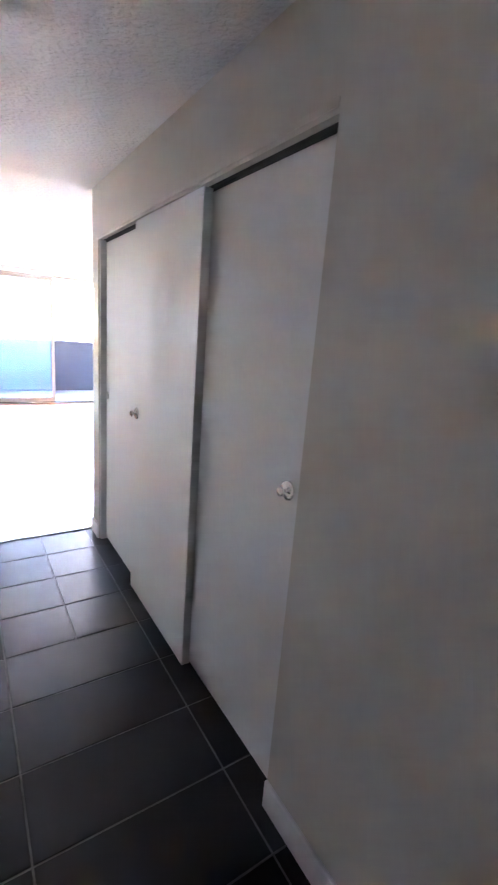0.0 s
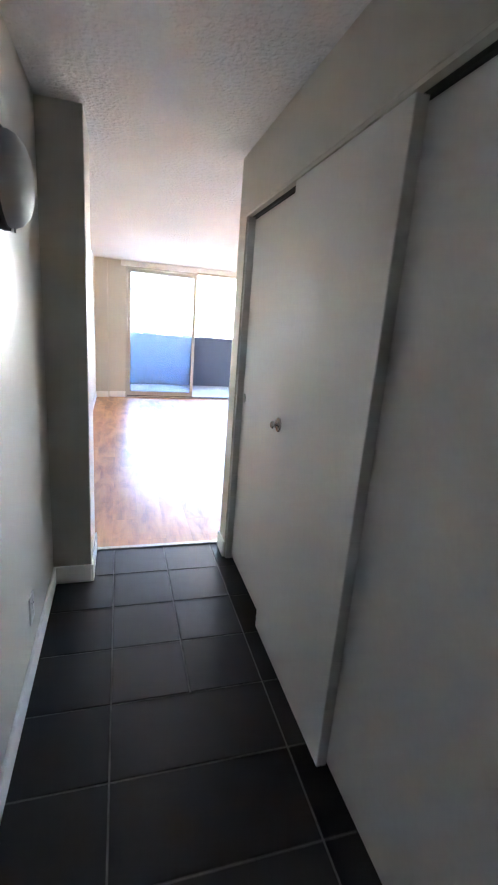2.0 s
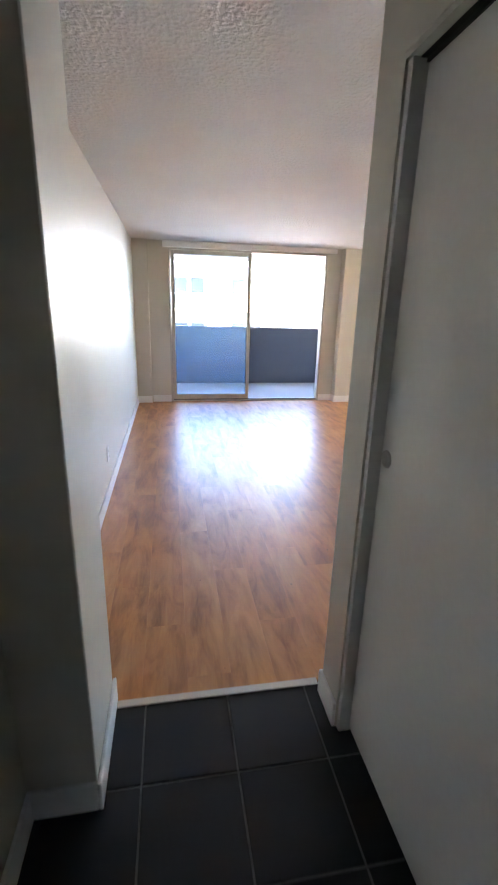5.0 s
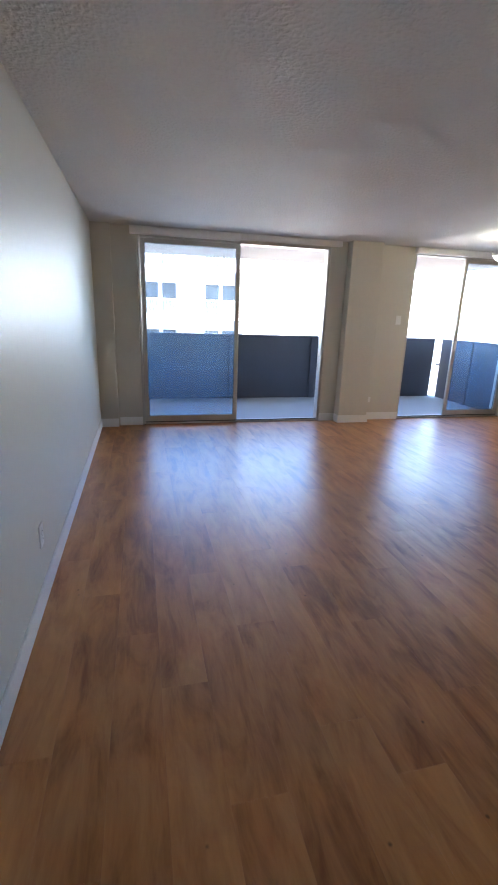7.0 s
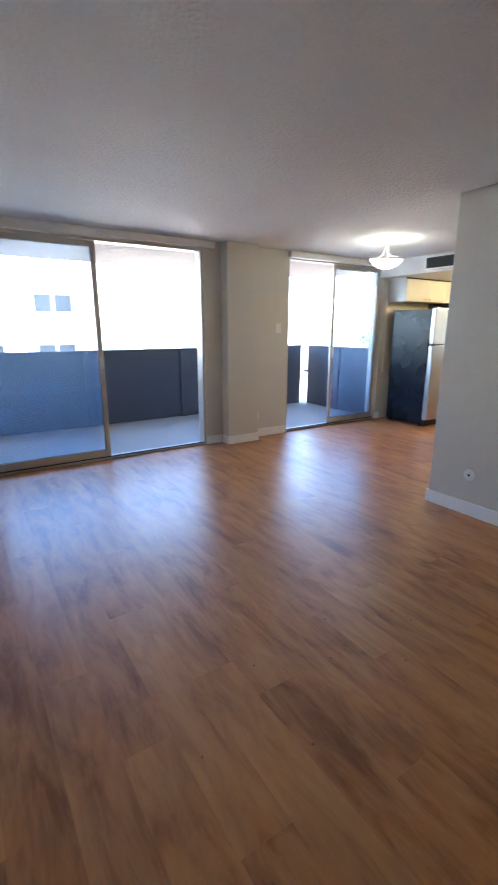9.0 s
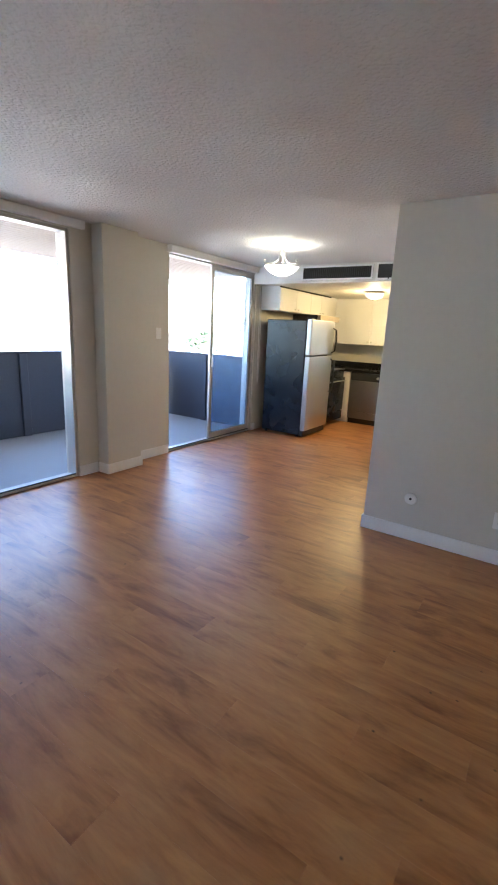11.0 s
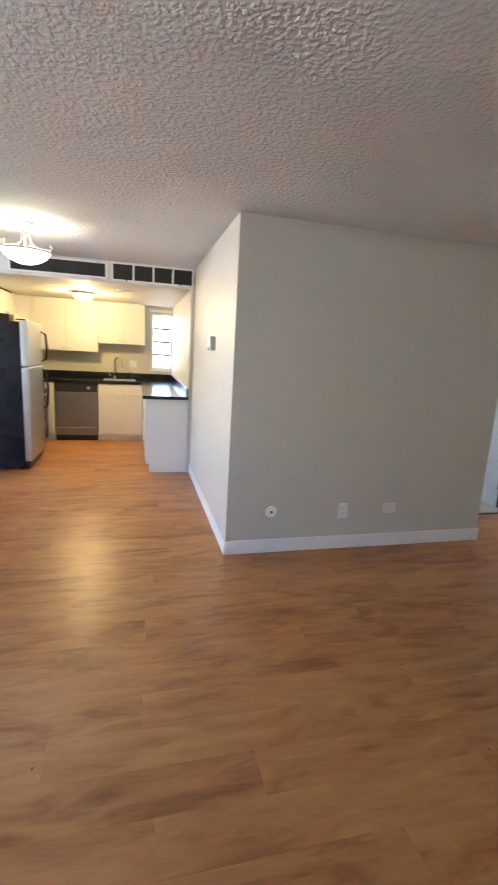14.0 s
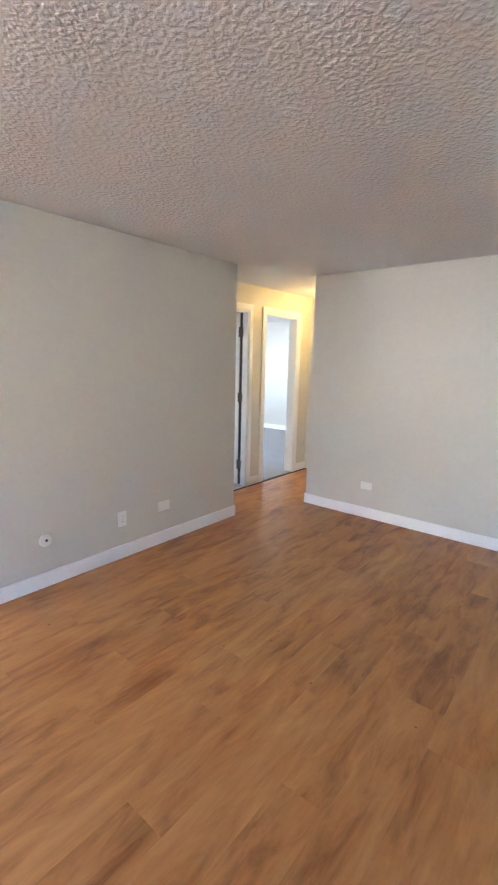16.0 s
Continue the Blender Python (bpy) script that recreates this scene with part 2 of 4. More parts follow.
FAR_GLASS = mat("far_window_glass", (0.03, 0.034, 0.036), 0.35, vary=0.2)
GROUND = mat("pale_ground", (0.20, 0.19, 0.17), 0.95, vary=0.3, scale=0.12, fine=2)
LEAF = mat("leaves", (0.065, 0.10, 0.035), 0.7, vary=0.4, scale=2, fine=9)
BARK = mat("bark", (0.13, 0.10, 0.07), 0.9, vary=0.2, bump=0.4)


# ---- mesh helpers ----
def box(lo, hi, bev=0.0, seg=1):
    bm = bmesh.new()
    size = [b - a for a, b in zip(lo, hi)]
    bmesh.ops.create_cube(bm, size=1, matrix=Matrix.Translation([(a + b) / 2 for a, b in zip(lo, hi)]) @ Matrix.Diagonal((*size, 1)))
    if bev:
        bmesh.ops.bevel(bm, geom=list(bm.edges), offset=min(bev, min(size) * 0.45), segments=seg, profile=0.5, affect="EDGES")
    return bm


def joined(*bms):
    out = bmesh.new()
    for b in bms:
        me = bpy.data.meshes.new("tmp")
        b.to_mesh(me)
        b.free()
        out.from_mesh(me)
        bpy.data.meshes.remove(me)
    return out


def tube(points, r, seg=10, closed=False):
    """A round bar along points; r is one radius or one for each point."""
    bm = bmesh.new()
    pts = [Vector(p) for p in points]
    rs = r if isinstance(r, (list, tuple)) else [r] * len(pts)
    rings = []
    for i, p in enumerate(pts):
        d = (pts[min(i + 1, len(pts) - 1)] - pts[max(i - 1, 0)]).normalized()
        side = d.cross(Vector((0, 0, 1)) if abs(d.z) < 0.9 else Vector((1, 0, 0))).normalized()
        up = side.cross(d)
        rings.append([bm.verts.new(p + rs[i] * (math.cos(a) * side + math.sin(a) * up)) for a in [k * math.tau / seg for k in range(seg)]])
    for a, b in zip(rings, rings[1:]):
        for k in range(seg):
            bm.faces.new((a[k], a[(k + 1) % seg], b[(k + 1) % seg], b[k])).smooth = True
    bm.faces.new(rings[0])
    bm.faces.new(list(reversed(rings[-1])))
    bmesh.ops.recalc_face_normals(bm, faces=list(bm.faces))
    return bm


def lathe(profile, at, seg=32, turn=None):
    """Profile of (radius, height) turned round z, then turned by a matrix and put at a place."""
    bm = bmesh.new()
    rings = []
    for r, z in profile:
        if r < 1e-5:
            rings.append([bm.verts.new((0, 0, z))])
        else:
            rings.append([bm.verts.new((r * math.cos(k * math.tau / seg), r * math.sin(k * math.tau / seg), z)) for k in range(seg)])
    for a, b in zip(rings, rings[1:]):
        for k in range(seg):
            vs = [a[k % len(a)], a[(k + 1) % len(a)], b[(k + 1) % len(b)], b[k % len(b)]]
            vs = list(dict.fromkeys(vs))
            if len(vs) > 2:
                bm.faces.new(vs).smooth = True
    bmesh.ops.recalc_face_normals(bm, faces=list(bm.faces))
    bmesh.ops.transform(bm, matrix=Matrix.Translation(at) @ (turn or Matrix()), verts=list(bm.verts))
    return bm


def link(name, bm, material):
    me = bpy.data.meshes.new(name)
    bm.to_mesh(me)
    bm.free()
    me.materials.append(material)
    return new(name, me)


def part(name, bm, material, parent, label=""):
    ob = link(name, bm, material)
    ob.parent = parent
    if parent.type == "EMPTY":
        ob.matrix_parent_inverse = Matrix.Translation(-parent.location)
    return tagged(ob, label)


def thing(name, at, label, category, group="", kind=""):
    ob = new(name)
    ob.location = at
    ob.empty_display_size = 0.1
    return tagged(ob, label, category, group, kind)


def whole(name, bm, material, label, category, group="", kind=""):
    return tagged(link(name, bm, material), label, category, group, kind)


def structure(name, bm, material, label, category):
    return whole(name, bm, material, label, category, kind="structure")


# ---- large structure ----
H = 2.316          # ceiling height
KH = 2.095         # kitchen ceiling height
T = 0.14           # wall thickness
W_LIV, W_HALL, CLOSET, S_LIV = 0.08, 0.14, 1.13, 2.98
E_LIV, N_BLOCK, S_BLOCK, N_WALL = 3.65, 5.99, 3.82, 8.60
COR_W, COR_E, COR_S = 3.36, 4.22, 1.66
SOF, KIT_S, KIT_E = 5.86, 6.03, 8.37
W1 = (0.58, 2.96, 2.235)   # first glass door: x from, to, head
W2 = (4.17, 5.93, 2.25)

structure("wall_west", joined(box((W_LIV - T, S_LIV + 0.07, 0), (W_LIV, 8.8, H)), box((W_LIV - T, -1.5, 0), (W_HALL, 2.68, H))), PAINT,
          "greige painted wall along the hall and the living room", "wall")
structure("wall_pier", box((W_LIV - T, 2.68, 0), (0.335, S_LIV + 0.07, H), 0.004), PAINT, "greige wall pier at the end of the tiled hall", "wall")
structure("wall_hall_end", box((W_LIV - T, -1.64, 0), (2.0, -1.5, H)), PAINT, "greige wall closing the hall", "wall")
CL0, CL1, CLH = 0.70, 2.83, 2.003
structure("wall_closet", joined(box((CLOSET, -1.5, 0), (CLOSET + T, CL0, H)), box((CLOSET, CL0, CLH), (CLOSET + T, CL1, H)),
                                box((CLOSET, CL1, 0), (CLOSET + T, S_LIV, H))), PAINT, "greige hall wall round a long closet opening", "wall")
structure("wall_closet_back", joined(box((1.95, -1.5, 0), (2.0, 2.86, H)), box((CLOSET + T, -1.5, 0), (1.95, -1.45, H))), PAINT, "closet back wall", "wall")
structure("wall_south", joined(box((CLOSET + T, S_LIV - T, 0), (COR_W, S_LIV, H)), box((COR_W - T, COR_S - T, 0), (COR_W, S_LIV - T, H))), PAINT,
          "greige painted living room wall beside the corridor", "wall")
structure("wall_block_west", box((E_LIV, S_BLOCK, 0), (E_LIV + 0.12, N_BLOCK, H), 0.003), PAINT, "greige painted wall between living room and kitchen", "wall")
structure("wall_block_north", joined(box((E_LIV + 0.12, N_BLOCK - 0.12, 0), (SOF, N_BLOCK, H)), box((SOF, N_BLOCK - 0.12, 0), (KIT_E, KIT_S, H))), PAINT,
          "greige painted wall leading to the kitchen counter", "wall")
structure("wall_block_south", box((E_LIV + 0.12, S_BLOCK, 0), (COR_E, S_BLOCK + 0.1, H)), PAINT, "corridor wall painted greige", "wall")
D1 = (2.96, 3.68)   # door openings in the corridor's east wall
D2 = (1.97, 2.65)
DH = 2.035
structure("wall_corridor", joined(
    box((COR_E, COR_S - T, 0), (COR_E + 0.1, D2[0], H)), box((COR_E, D2[0], DH), (COR_E + 0.1, D2[1], H)), box((COR_E, D2[1], 0), (COR_E + 0.1, D1[0], H)),
    box((COR_E, D1[0], DH), (COR_E + 0.1, D1[1], H)), box((COR_E, D1[1], 0), (COR_E + 0.1, N_BLOCK - 0.12, H))), PAINT,
    "corridor wall with two doorways", "wall")
structure("wall_corridor_end", joined(box((COR_W, COR_S - T, 0), (COR_W + 0.05, COR_S, H)), box((COR_W + 0.05, COR_S - T, 2.05), (COR_E - 0.07, COR_S, H)),
                                      box((COR_E - 0.07, COR_S - T, 0), (COR_E, COR_S, H))), PAINT, "corridor end wall round a closet door", "wall")
# rooms behind the corridor doors
structure("wall_bedroom", joined(box((COR_E + 0.1, -1.2, 0), (KIT_E, -1.0, H)), box((COR_E, -1.2, 0), (COR_E + 0.1, COR_S - T, H)),
                                 box((COR_E + 0.1, 2.78, 0), (KIT_E, 2.88, H)),
                                 box((KIT_E, -1.2, 0), (KIT_E + T, 0.8, H)), box((KIT_E, 0.8, 0), (KIT_E + T, 2.2, 1.1)), box((KIT_E, 0.8, 2.0), (KIT_E + T, 2.2, H)),
                                 box((KIT_E, 2.2, 0), (KIT_E + T, 3.6, H)), box((KIT_E, 3.6, 0), (KIT_E + T, 5.4, 1.0)), box((KIT_E, 3.6, 2.1), (KIT_E + T, 5.4, H)),
                                 box((KIT_E, 5.4, 0), (KIT_E + T, KIT_S, H))), PAINT,
          "pale bedroom and bathroom walls", "wall")
# glazed north wall
structure("wall_north", joined(
    box((W_LIV - T, N_WALL, 0), (W1[0], N_WALL + 0.2, H)), box((W1[0], N_WALL, W1[2]), (W1[1], N_WALL + 0.2, H)),
    box((W1[1], N_WALL, 0), (W2[0], N_WALL + 0.2, H)), box((W2[0], N_WALL, W2[2]), (W2[1], N_WALL + 0.2, H)),
    box((W2[1], N_WALL, 0), (KIT_E + T, N_WALL + 0.2, H))), PAINT, "greige wall with two wide sliding glass doors", "wall")
structure("wall_column", box((3.185, 8.45, 0), (3.61, N_WALL, H), 0.004), PAINT, "greige column standing between the glass doors", "column")
structure("wall_corner_pier", box((W_LIV, 8.53, 0), (0.29, N_WALL, H), 0.003), PAINT, "narrow greige pier in the room corner", "column")
KW = (6.03, 6.37, 1.085, 1.99)
structure("wall_east", joined(box((KIT_E, KW[1], 0), (KIT_E + T, N_WALL, H)), box((KIT_E, KIT_S, 0), (KIT_E + T, KW[1], KW[2])),
                              box((KIT_E, KIT_S, KW[3]), (KIT_E + T, KW[1], H))), PAINT, "greige kitchen wall with a narrow window", "wall")

structure("ceiling", box((-0.2, -1.7, H), (8.6, 8.8, H + 0.2)), CEIL, "white sprayed ceiling with coarse texture", "ceiling")
structure("ceiling_kitchen", box((SOF, KIT_S, KH), (KIT_E, N_WALL, H - 0.003)), SMOOTH_CEIL, "smooth white dropped kitchen ceiling", "ceiling")
structure("slab", box((-0.2, -1.7, -0.3), (8.6, 8.8, -0.012)), UNDER, "dark floor underlay", "floor")
structure("floor_bedroom", box((COR_E + 0.004, -1.0, -0.012), (KIT_E, 2.78, 0.004)), CARPET, "grey bedroom carpet", "carpet")
structure("floor_bathroom", box((COR_E + 0.004, 2.88, -0.012), (KIT_E, N_BLOCK - 0.12, 0.004)), BATH_TILE, "pale bathroom floor", "floor")
structure("floor_threshold", joined(box((0.335, 3.018, 0), (CLOSET, 3.052, 0.007), 0.003)), mat("worn_metal_strip", (0.55, 0.50, 0.44), 0.4, metal=0.5),
          "pale metal threshold strip between tile and planks", "threshold")


# baseboards
def baseboard(a, b, out, h=0.105, d=0.013):
    """A white skirting from a to b (x, y); out is the way it faces."""
    lo = [min(a[0], b[0]), min(a[1], b[1]), 0.001]
    hi = [max(a[0], b[0]), max(a[1], b[1]), h]
    for i in (0, 1):
        if out[i] > 0:
            hi[i] += d
        if out[i] < 0:
            lo[i] -= d
    structure("baseboard", box(lo, hi, 0.004, 2), TRIM, "white painted wooden baseboard", "baseboard")


baseboard((W_LIV, 3.065), (W_LIV, 8.53), (1, 0))
baseboard((W_HALL, -1.5), (W_HALL, 2.667), (1, 0))
baseboard((W_HALL, 2.68), (0.335, 2.68), (0, -1))
baseboard((0.335, 2.667), (0.335, 3.063), (1, 0))
baseboard((CLOSET, -1.5), (CLOSET, CL0), (-1, 0))
baseboard((CLOSET, CL1), (CLOSET, S_LIV), (-1, 0))
baseboard((CLOSET - 0.013, S_LIV), (COR_W, S_LIV), (0, 1))
baseboard((COR_W, COR_S), (COR_W, S_LIV + 0.013), (1, 0))
baseboard((E_LIV, S_BLOCK), (E_LIV, N_BLOCK), (-1, 0))
baseboard((E_LIV - 0.013, N_BLOCK), (SOF - 0.0, N_BLOCK), (0, 1))
baseboard((E_LIV - 0.013, S_BLOCK), (COR_E, S_BLOCK), (0, -1))
baseboard((W_LIV + 0.013, 8.53), (0.29, 8.53), (0, -1))
baseboard((0.303, N_WALL), (W1[0], N_WALL), (0, -1))
baseboard((W1[1], N_WALL), (3.172, N_WALL), (0, -1))
baseboard((3.172, 8.45), (3.623, 8.45), (0, -1))
baseboard((3.61, 8.45), (3.61, N_WALL), (1, 0))
baseboard((3.185, 8.45), (3.185, N_WALL - 0.013), (-1, 0))
baseboard((3.623, N_WALL), (W2[0], N_WALL), (0, -1))
baseboard((W2[1], N_WALL), (6.03, N_WALL), (0, -1))
baseboard((COR_E, COR_S), (COR_E, D2[0] - 0.07), (-1, 0))
baseboard((COR_E, D2[1] + 0.07), (COR_E, D1[0] - 0.07), (-1, 0))
baseboard((COR_E + 0.1, -1.0), (KIT_E, -1.0), (0, 1), h=0.10)


# ---- sliding glass doors ----
def rect_frame(x0, x1, z0, z1, y, w, d, bottom=None):
    """Four bars of a frame in the plane y."""
    bw = bottom or w
    return joined(box((x0, y, z0), (x0 + w, y + d, z1), 0.003), box((x1 - w, y, z0), (x1, y + d, z1), 0.003),
                  box((x0 + w, y + 0.001, z0), (x1 - w, y + d - 0.001, z0 + bw), 0.003), box((x0 + w, y + 0.001, z1 - w), (x1 - w, y + d - 0.001, z1), 0.003))


def glass_door(name, x0, x1, top, leaf0, leaf1, label):
    """A fixed frame with a floor track, and one glazed leaf standing on one half of it; the other half is open."""
    ob = thing(name, ((x0 + x1) / 2, N_WALL + 0.03, 0), label, "glass door", kind="structure")
    part("door_frame", joined(rect_frame(x0, x1, 0.0, top, N_WALL + 0.012, 0.028, 0.12, bottom=0.022)), ALU, ob, "anodised aluminium frame")
    part("track", box((x0 + 0.03, N_WALL + 0.02, 0.023), (x1 - 0.03, N_WALL + 0.028, 0.036)), BRONZE, ob, "dark floor track")
    leaf = part("sliding_leaf", rect_frame(leaf0, leaf1, 0.03, top - 0.03, N_WALL + 0.032, 0.05, 0.035, bottom=0.075), ALU, ob, "aluminium leaf frame")
    g = part("pane", box((leaf0 + 0.048, N_WALL + 0.046, 0.10), (leaf1 - 0.048, N_WALL + 0.052, top - 0.078)), GLASS, leaf, "blue-tinted glass with a blue haze mixed in")
    g.visible_shadow = False
    part("seal", rect_frame(leaf0 + 0.049, leaf1 - 0.049, 0.104, top - 0.079, N_WALL + 0.040, 0.006, 0.018), BRONZE, leaf)
    return ob, leaf


w1, leaf1 = glass_door("door_1", W1[0], W1[1], W1[2], W1[0] + 0.03, 1.80, "half-open aluminium sliding glass door to the balcony")
w2, leaf2 = glass_door("door_2", W2[0], W2[1], W2[2], 4.97, W2[1] - 0.03, "half-open aluminium sliding glass door beside the kitchen")
part("latch", box((4.985, N_WALL + 0.012, 0.98), (5.01, N_WALL + 0.034, 1.12), 0.006, 2), PLATE, leaf2, "white door latch")
part("latch", box((1.765, N_WALL + 0.012, 0.98), (1.79, N_WALL + 0.034, 1.10), 0.006, 2), ALU, leaf1)
for nm, a, b, c, dep in (("blind_headrail", 0.50, 1.775, 2.228, 0.075), ("blind_headrail", 1.785, 3.09, 2.245, 0.055), ("blind_headrail", 4.15, SOF - 0.004, 2.235, 0.075)):
    hr = thing(nm, ((a + b) / 2, N_WALL, c), "white boxed blind headrail above a glass door", "blind", "blind headrails")
    part("rail", box((a, N_WALL - dep, c), (b, N_WALL - 0.001, H - 0.004), 0.006, 2), TRIM, hr)
    part("lip", box((a + 0.004, N_WALL - dep - 0.006, c + 0.055), (b - 0.004, N_WALL - dep + 0.001, c + 0.066), 0.002), TRIM, hr)
part("cord", tube([(5.985, 8.57, 2.1), (5.985, 8.565, 1.4), (5.99, 8.56, 0.78), (6.0, 8.558, 0.72)], 0.004, 6), PLATE, hr, "white pull cord")
part("cord", tube([(6.02, 8.57, 2.1), (6.02, 8.565, 1.4), (6.015, 8.56, 0.78), (6.0, 8.558, 0.72)], 0.004, 6), PLATE, hr, "white pull cord")

# ---- balcony ----
BY, BX = 10.66, 6.22
structure("balcony_floor", box((-3.0, 8.8, -0.25), (BX + 0.14, BY + 0.16, -0.05), 0.01), CONCRETE, "pale concrete balcony floor", "balcony")
structure("balcony_sill", box((-0.1, N_WALL + 0.13, -0.2), (BX, 8.8, -0.004)), CONCRETE, "concrete door sill", "sill")
structure("balcony_ceiling", box((-3.0, 8.8, H + 0.02), (BX + 0.5, BY + 0.3, H + 0.25)), SMOOTH_CEIL, "pale slab above the balcony", "ceiling")
for i in range(21):
    y = 8.83 + i * 0.1
    structure("soffit_board", box((-3.0, y, H - 0.012), (BX + 0.4, y + 0.092, H + 0.018), 0.004), SOFFIT_W, "tan board lining under the balcony slab", "ceiling board")
structure("wall_balcony_side", box((-3.2, 8.6, -0.25), (-3.0, BY + 0.2, H + 0.2)), STUCCO, "balcony side wall", "wall")
par = thing("parapet", (2.0, BY, -0.05), "dark slate painted balcony parapet of tall panels", "parapet", kind="structure")
PT = 1.045
xs = [-3.0, -1.2, 0.62, 2.12, 3.62, 4.9, 6.13]
for a, b in zip(xs, xs[1:]):
    part("panel", box((a + 0.004, BY, -0.05), (b - 0.004, BY + 0.07, PT), 0.006), PARAPET, par)
for a in xs[1:-1]:
    part("post", box((a - 0.055, BY - 0.035, -0.05), (a + 0.055, BY - 0.001, PT - 0.01), 0.006), PARAPET, par)
part("cap", box((-3.0, BY - 0.015, PT), (6.14, BY + 0.085, PT + 0.02), 0.004), PARAPET, par)
side = thing("parapet", (BX, 9.6, -0.05), "dark slate painted parapet closing the balcony end", "parapet", kind="structure")
for a, b in ((8.82, 9.75), (9.76, 10.58)):
    part("panel", box((BX, a, -0.05), (BX + 0.07, b, PT), 0.006), PARAPET, side)
part("post", box((BX - 0.035, 9.70, -0.05), (BX - 0.001, 9.80, PT - 0.01), 0.006), PARAPET, side)
part("cap", box((BX - 0.015, 8.82, PT), (BX + 0.085, 10.59, PT + 0.02), 0.004), PARAPET, side)
part("bracket", box((BX + 0.005, 10.582, 0.55), (BX + 0.045, 10.70, 0.60), 0.004), PARAPET, side)

# unseen stucco blocks added round the apartment; those above keep sun off the balcony
structure("sun_block_above", box((-24.0, -9.0, H + 0.26), (8.6, 8.8, 12.0)), STUCCO, "unseen stucco block added above to keep sun off the balcony", "building")
structure("sun_block_balcony", box((-3.2, 8.801, H + 0.26), (BX + 0.5, BY + 0.3, H + 1.3), 0.02), STUCCO, "unseen stucco block added over the balcony slab against the sun", "balcony")
structure("lower_storeys", box((-24.0, -9.0, -10.0), (8.6, 8.79, -0.31)), STUCCO, "unseen stucco storeys added below the apartment", "building")
structure("sun_block_west", box((-24.0, -9.0, -0.31), (-3.2, 8.8, H + 0.259)), STUCCO, "unseen stucco block added on the west side against the sun", "building")

# ---- hall ----
def pull_knob(parent, x, y, z, face=-1):
    """A round chrome closet pull: rose, neck and turned knob, facing -x."""
    turn = Matrix.Rotation(radians(-90), 4, "Y")
    k = part("pull", lathe([(0, 0), (0.031, 0), (0.031, 0.004), (0.026, 0.007), (0, 0.007)], (x, y, z), 24, turn), CHROME, parent, "round chrome pull")
    part("knob", lathe([(0.006, 0.007), (0.006, 0.018), (0.016, 0.024), (0.017, 0.030), (0.011, 0.035), (0, 0.036)], (x, y, z), 20, turn), CHROME, k)
    return k


def closet_door(y0, y1, x, label, knob_y, z1, thick=0.035):
    ob = thing("closet_door", (x, (y0 + y1) / 2, 0.015), label, "closet door", "sliding closet doors")
    part("panel", box((x, y0, 0.018), (x + thick, y1, z1), 0.003, 2), DOOR, ob)
    if knob_y:
        pull_knob(ob, x, knob_y, 1.06)
    part("guide", box((x + 0.01, (y0 + y1) / 2 - 0.03, 0.0), (x + 0.025, (y0 + y1) / 2 + 0.03, 0.018)), BLACK_P, ob)
    return ob


front = closet_door(1.385, 2.125, 1.132, "plain white sliding closet door in the front track", 2.06, 2.000, 0.037)
part("edge", box((1.1335, 1.3815, 0.02), (1.1685, 1.3848, 1.998)), JAMB, front, "greyer strip along the door edge")
closet_door(0.705, 1.50, 1.174, "plain white sliding closet door in the rear track", 0.80, 1.9915)
rear = closet_door(2.02, 2.806, 1.174, "plain white sliding closet door standing behind its neighbour", None, 1.9915)
part("finger_pull", lathe([(0, 0.001), (0.015, 0.001), (0.018, 0.005), (0.024, 0.005), (0.026, 0), (0, 0)], (1.174, 2.772, 1.045), 24, Matrix.Rotation(radians(-90), 4, "Y")), NICKEL, rear, "round recessed metal pull")
track = thing("closet_track", (1.2, 1.76, 1.97), "dark sliding door track and painted gap shade under the closet header", "door track")
part("channel", box((1.212, CL0, 1.990), (1.23, CL1, 2.001)), DARK, track)
part("channel", box((1.171, CL0, 1.993), (1.2119, CL1, 2.0025)), DARK, track)
# thin dark plate painting the shade under the header in front of the rear doors
part("slot", box((1.156, CL0, 2.0004), (1.1705, CL1, 2.0027)), DARK, track)
structure("trim_closet_head", box((CLOSET - 0.005, CL0, CLH + 0.012), (CLOSET, CL1, CLH + 0.034), 0.002), PAINT, "thin painted trim strip over the closet", "trim")
structure("trim_closet_jamb", box((CLOSET + 0.006, CL1 - 0.022, 0), (CLOSET + 0.13, CL1 - 0.001, CLH), 0.002), JAMB, "grey-white closet side jamb", "trim")


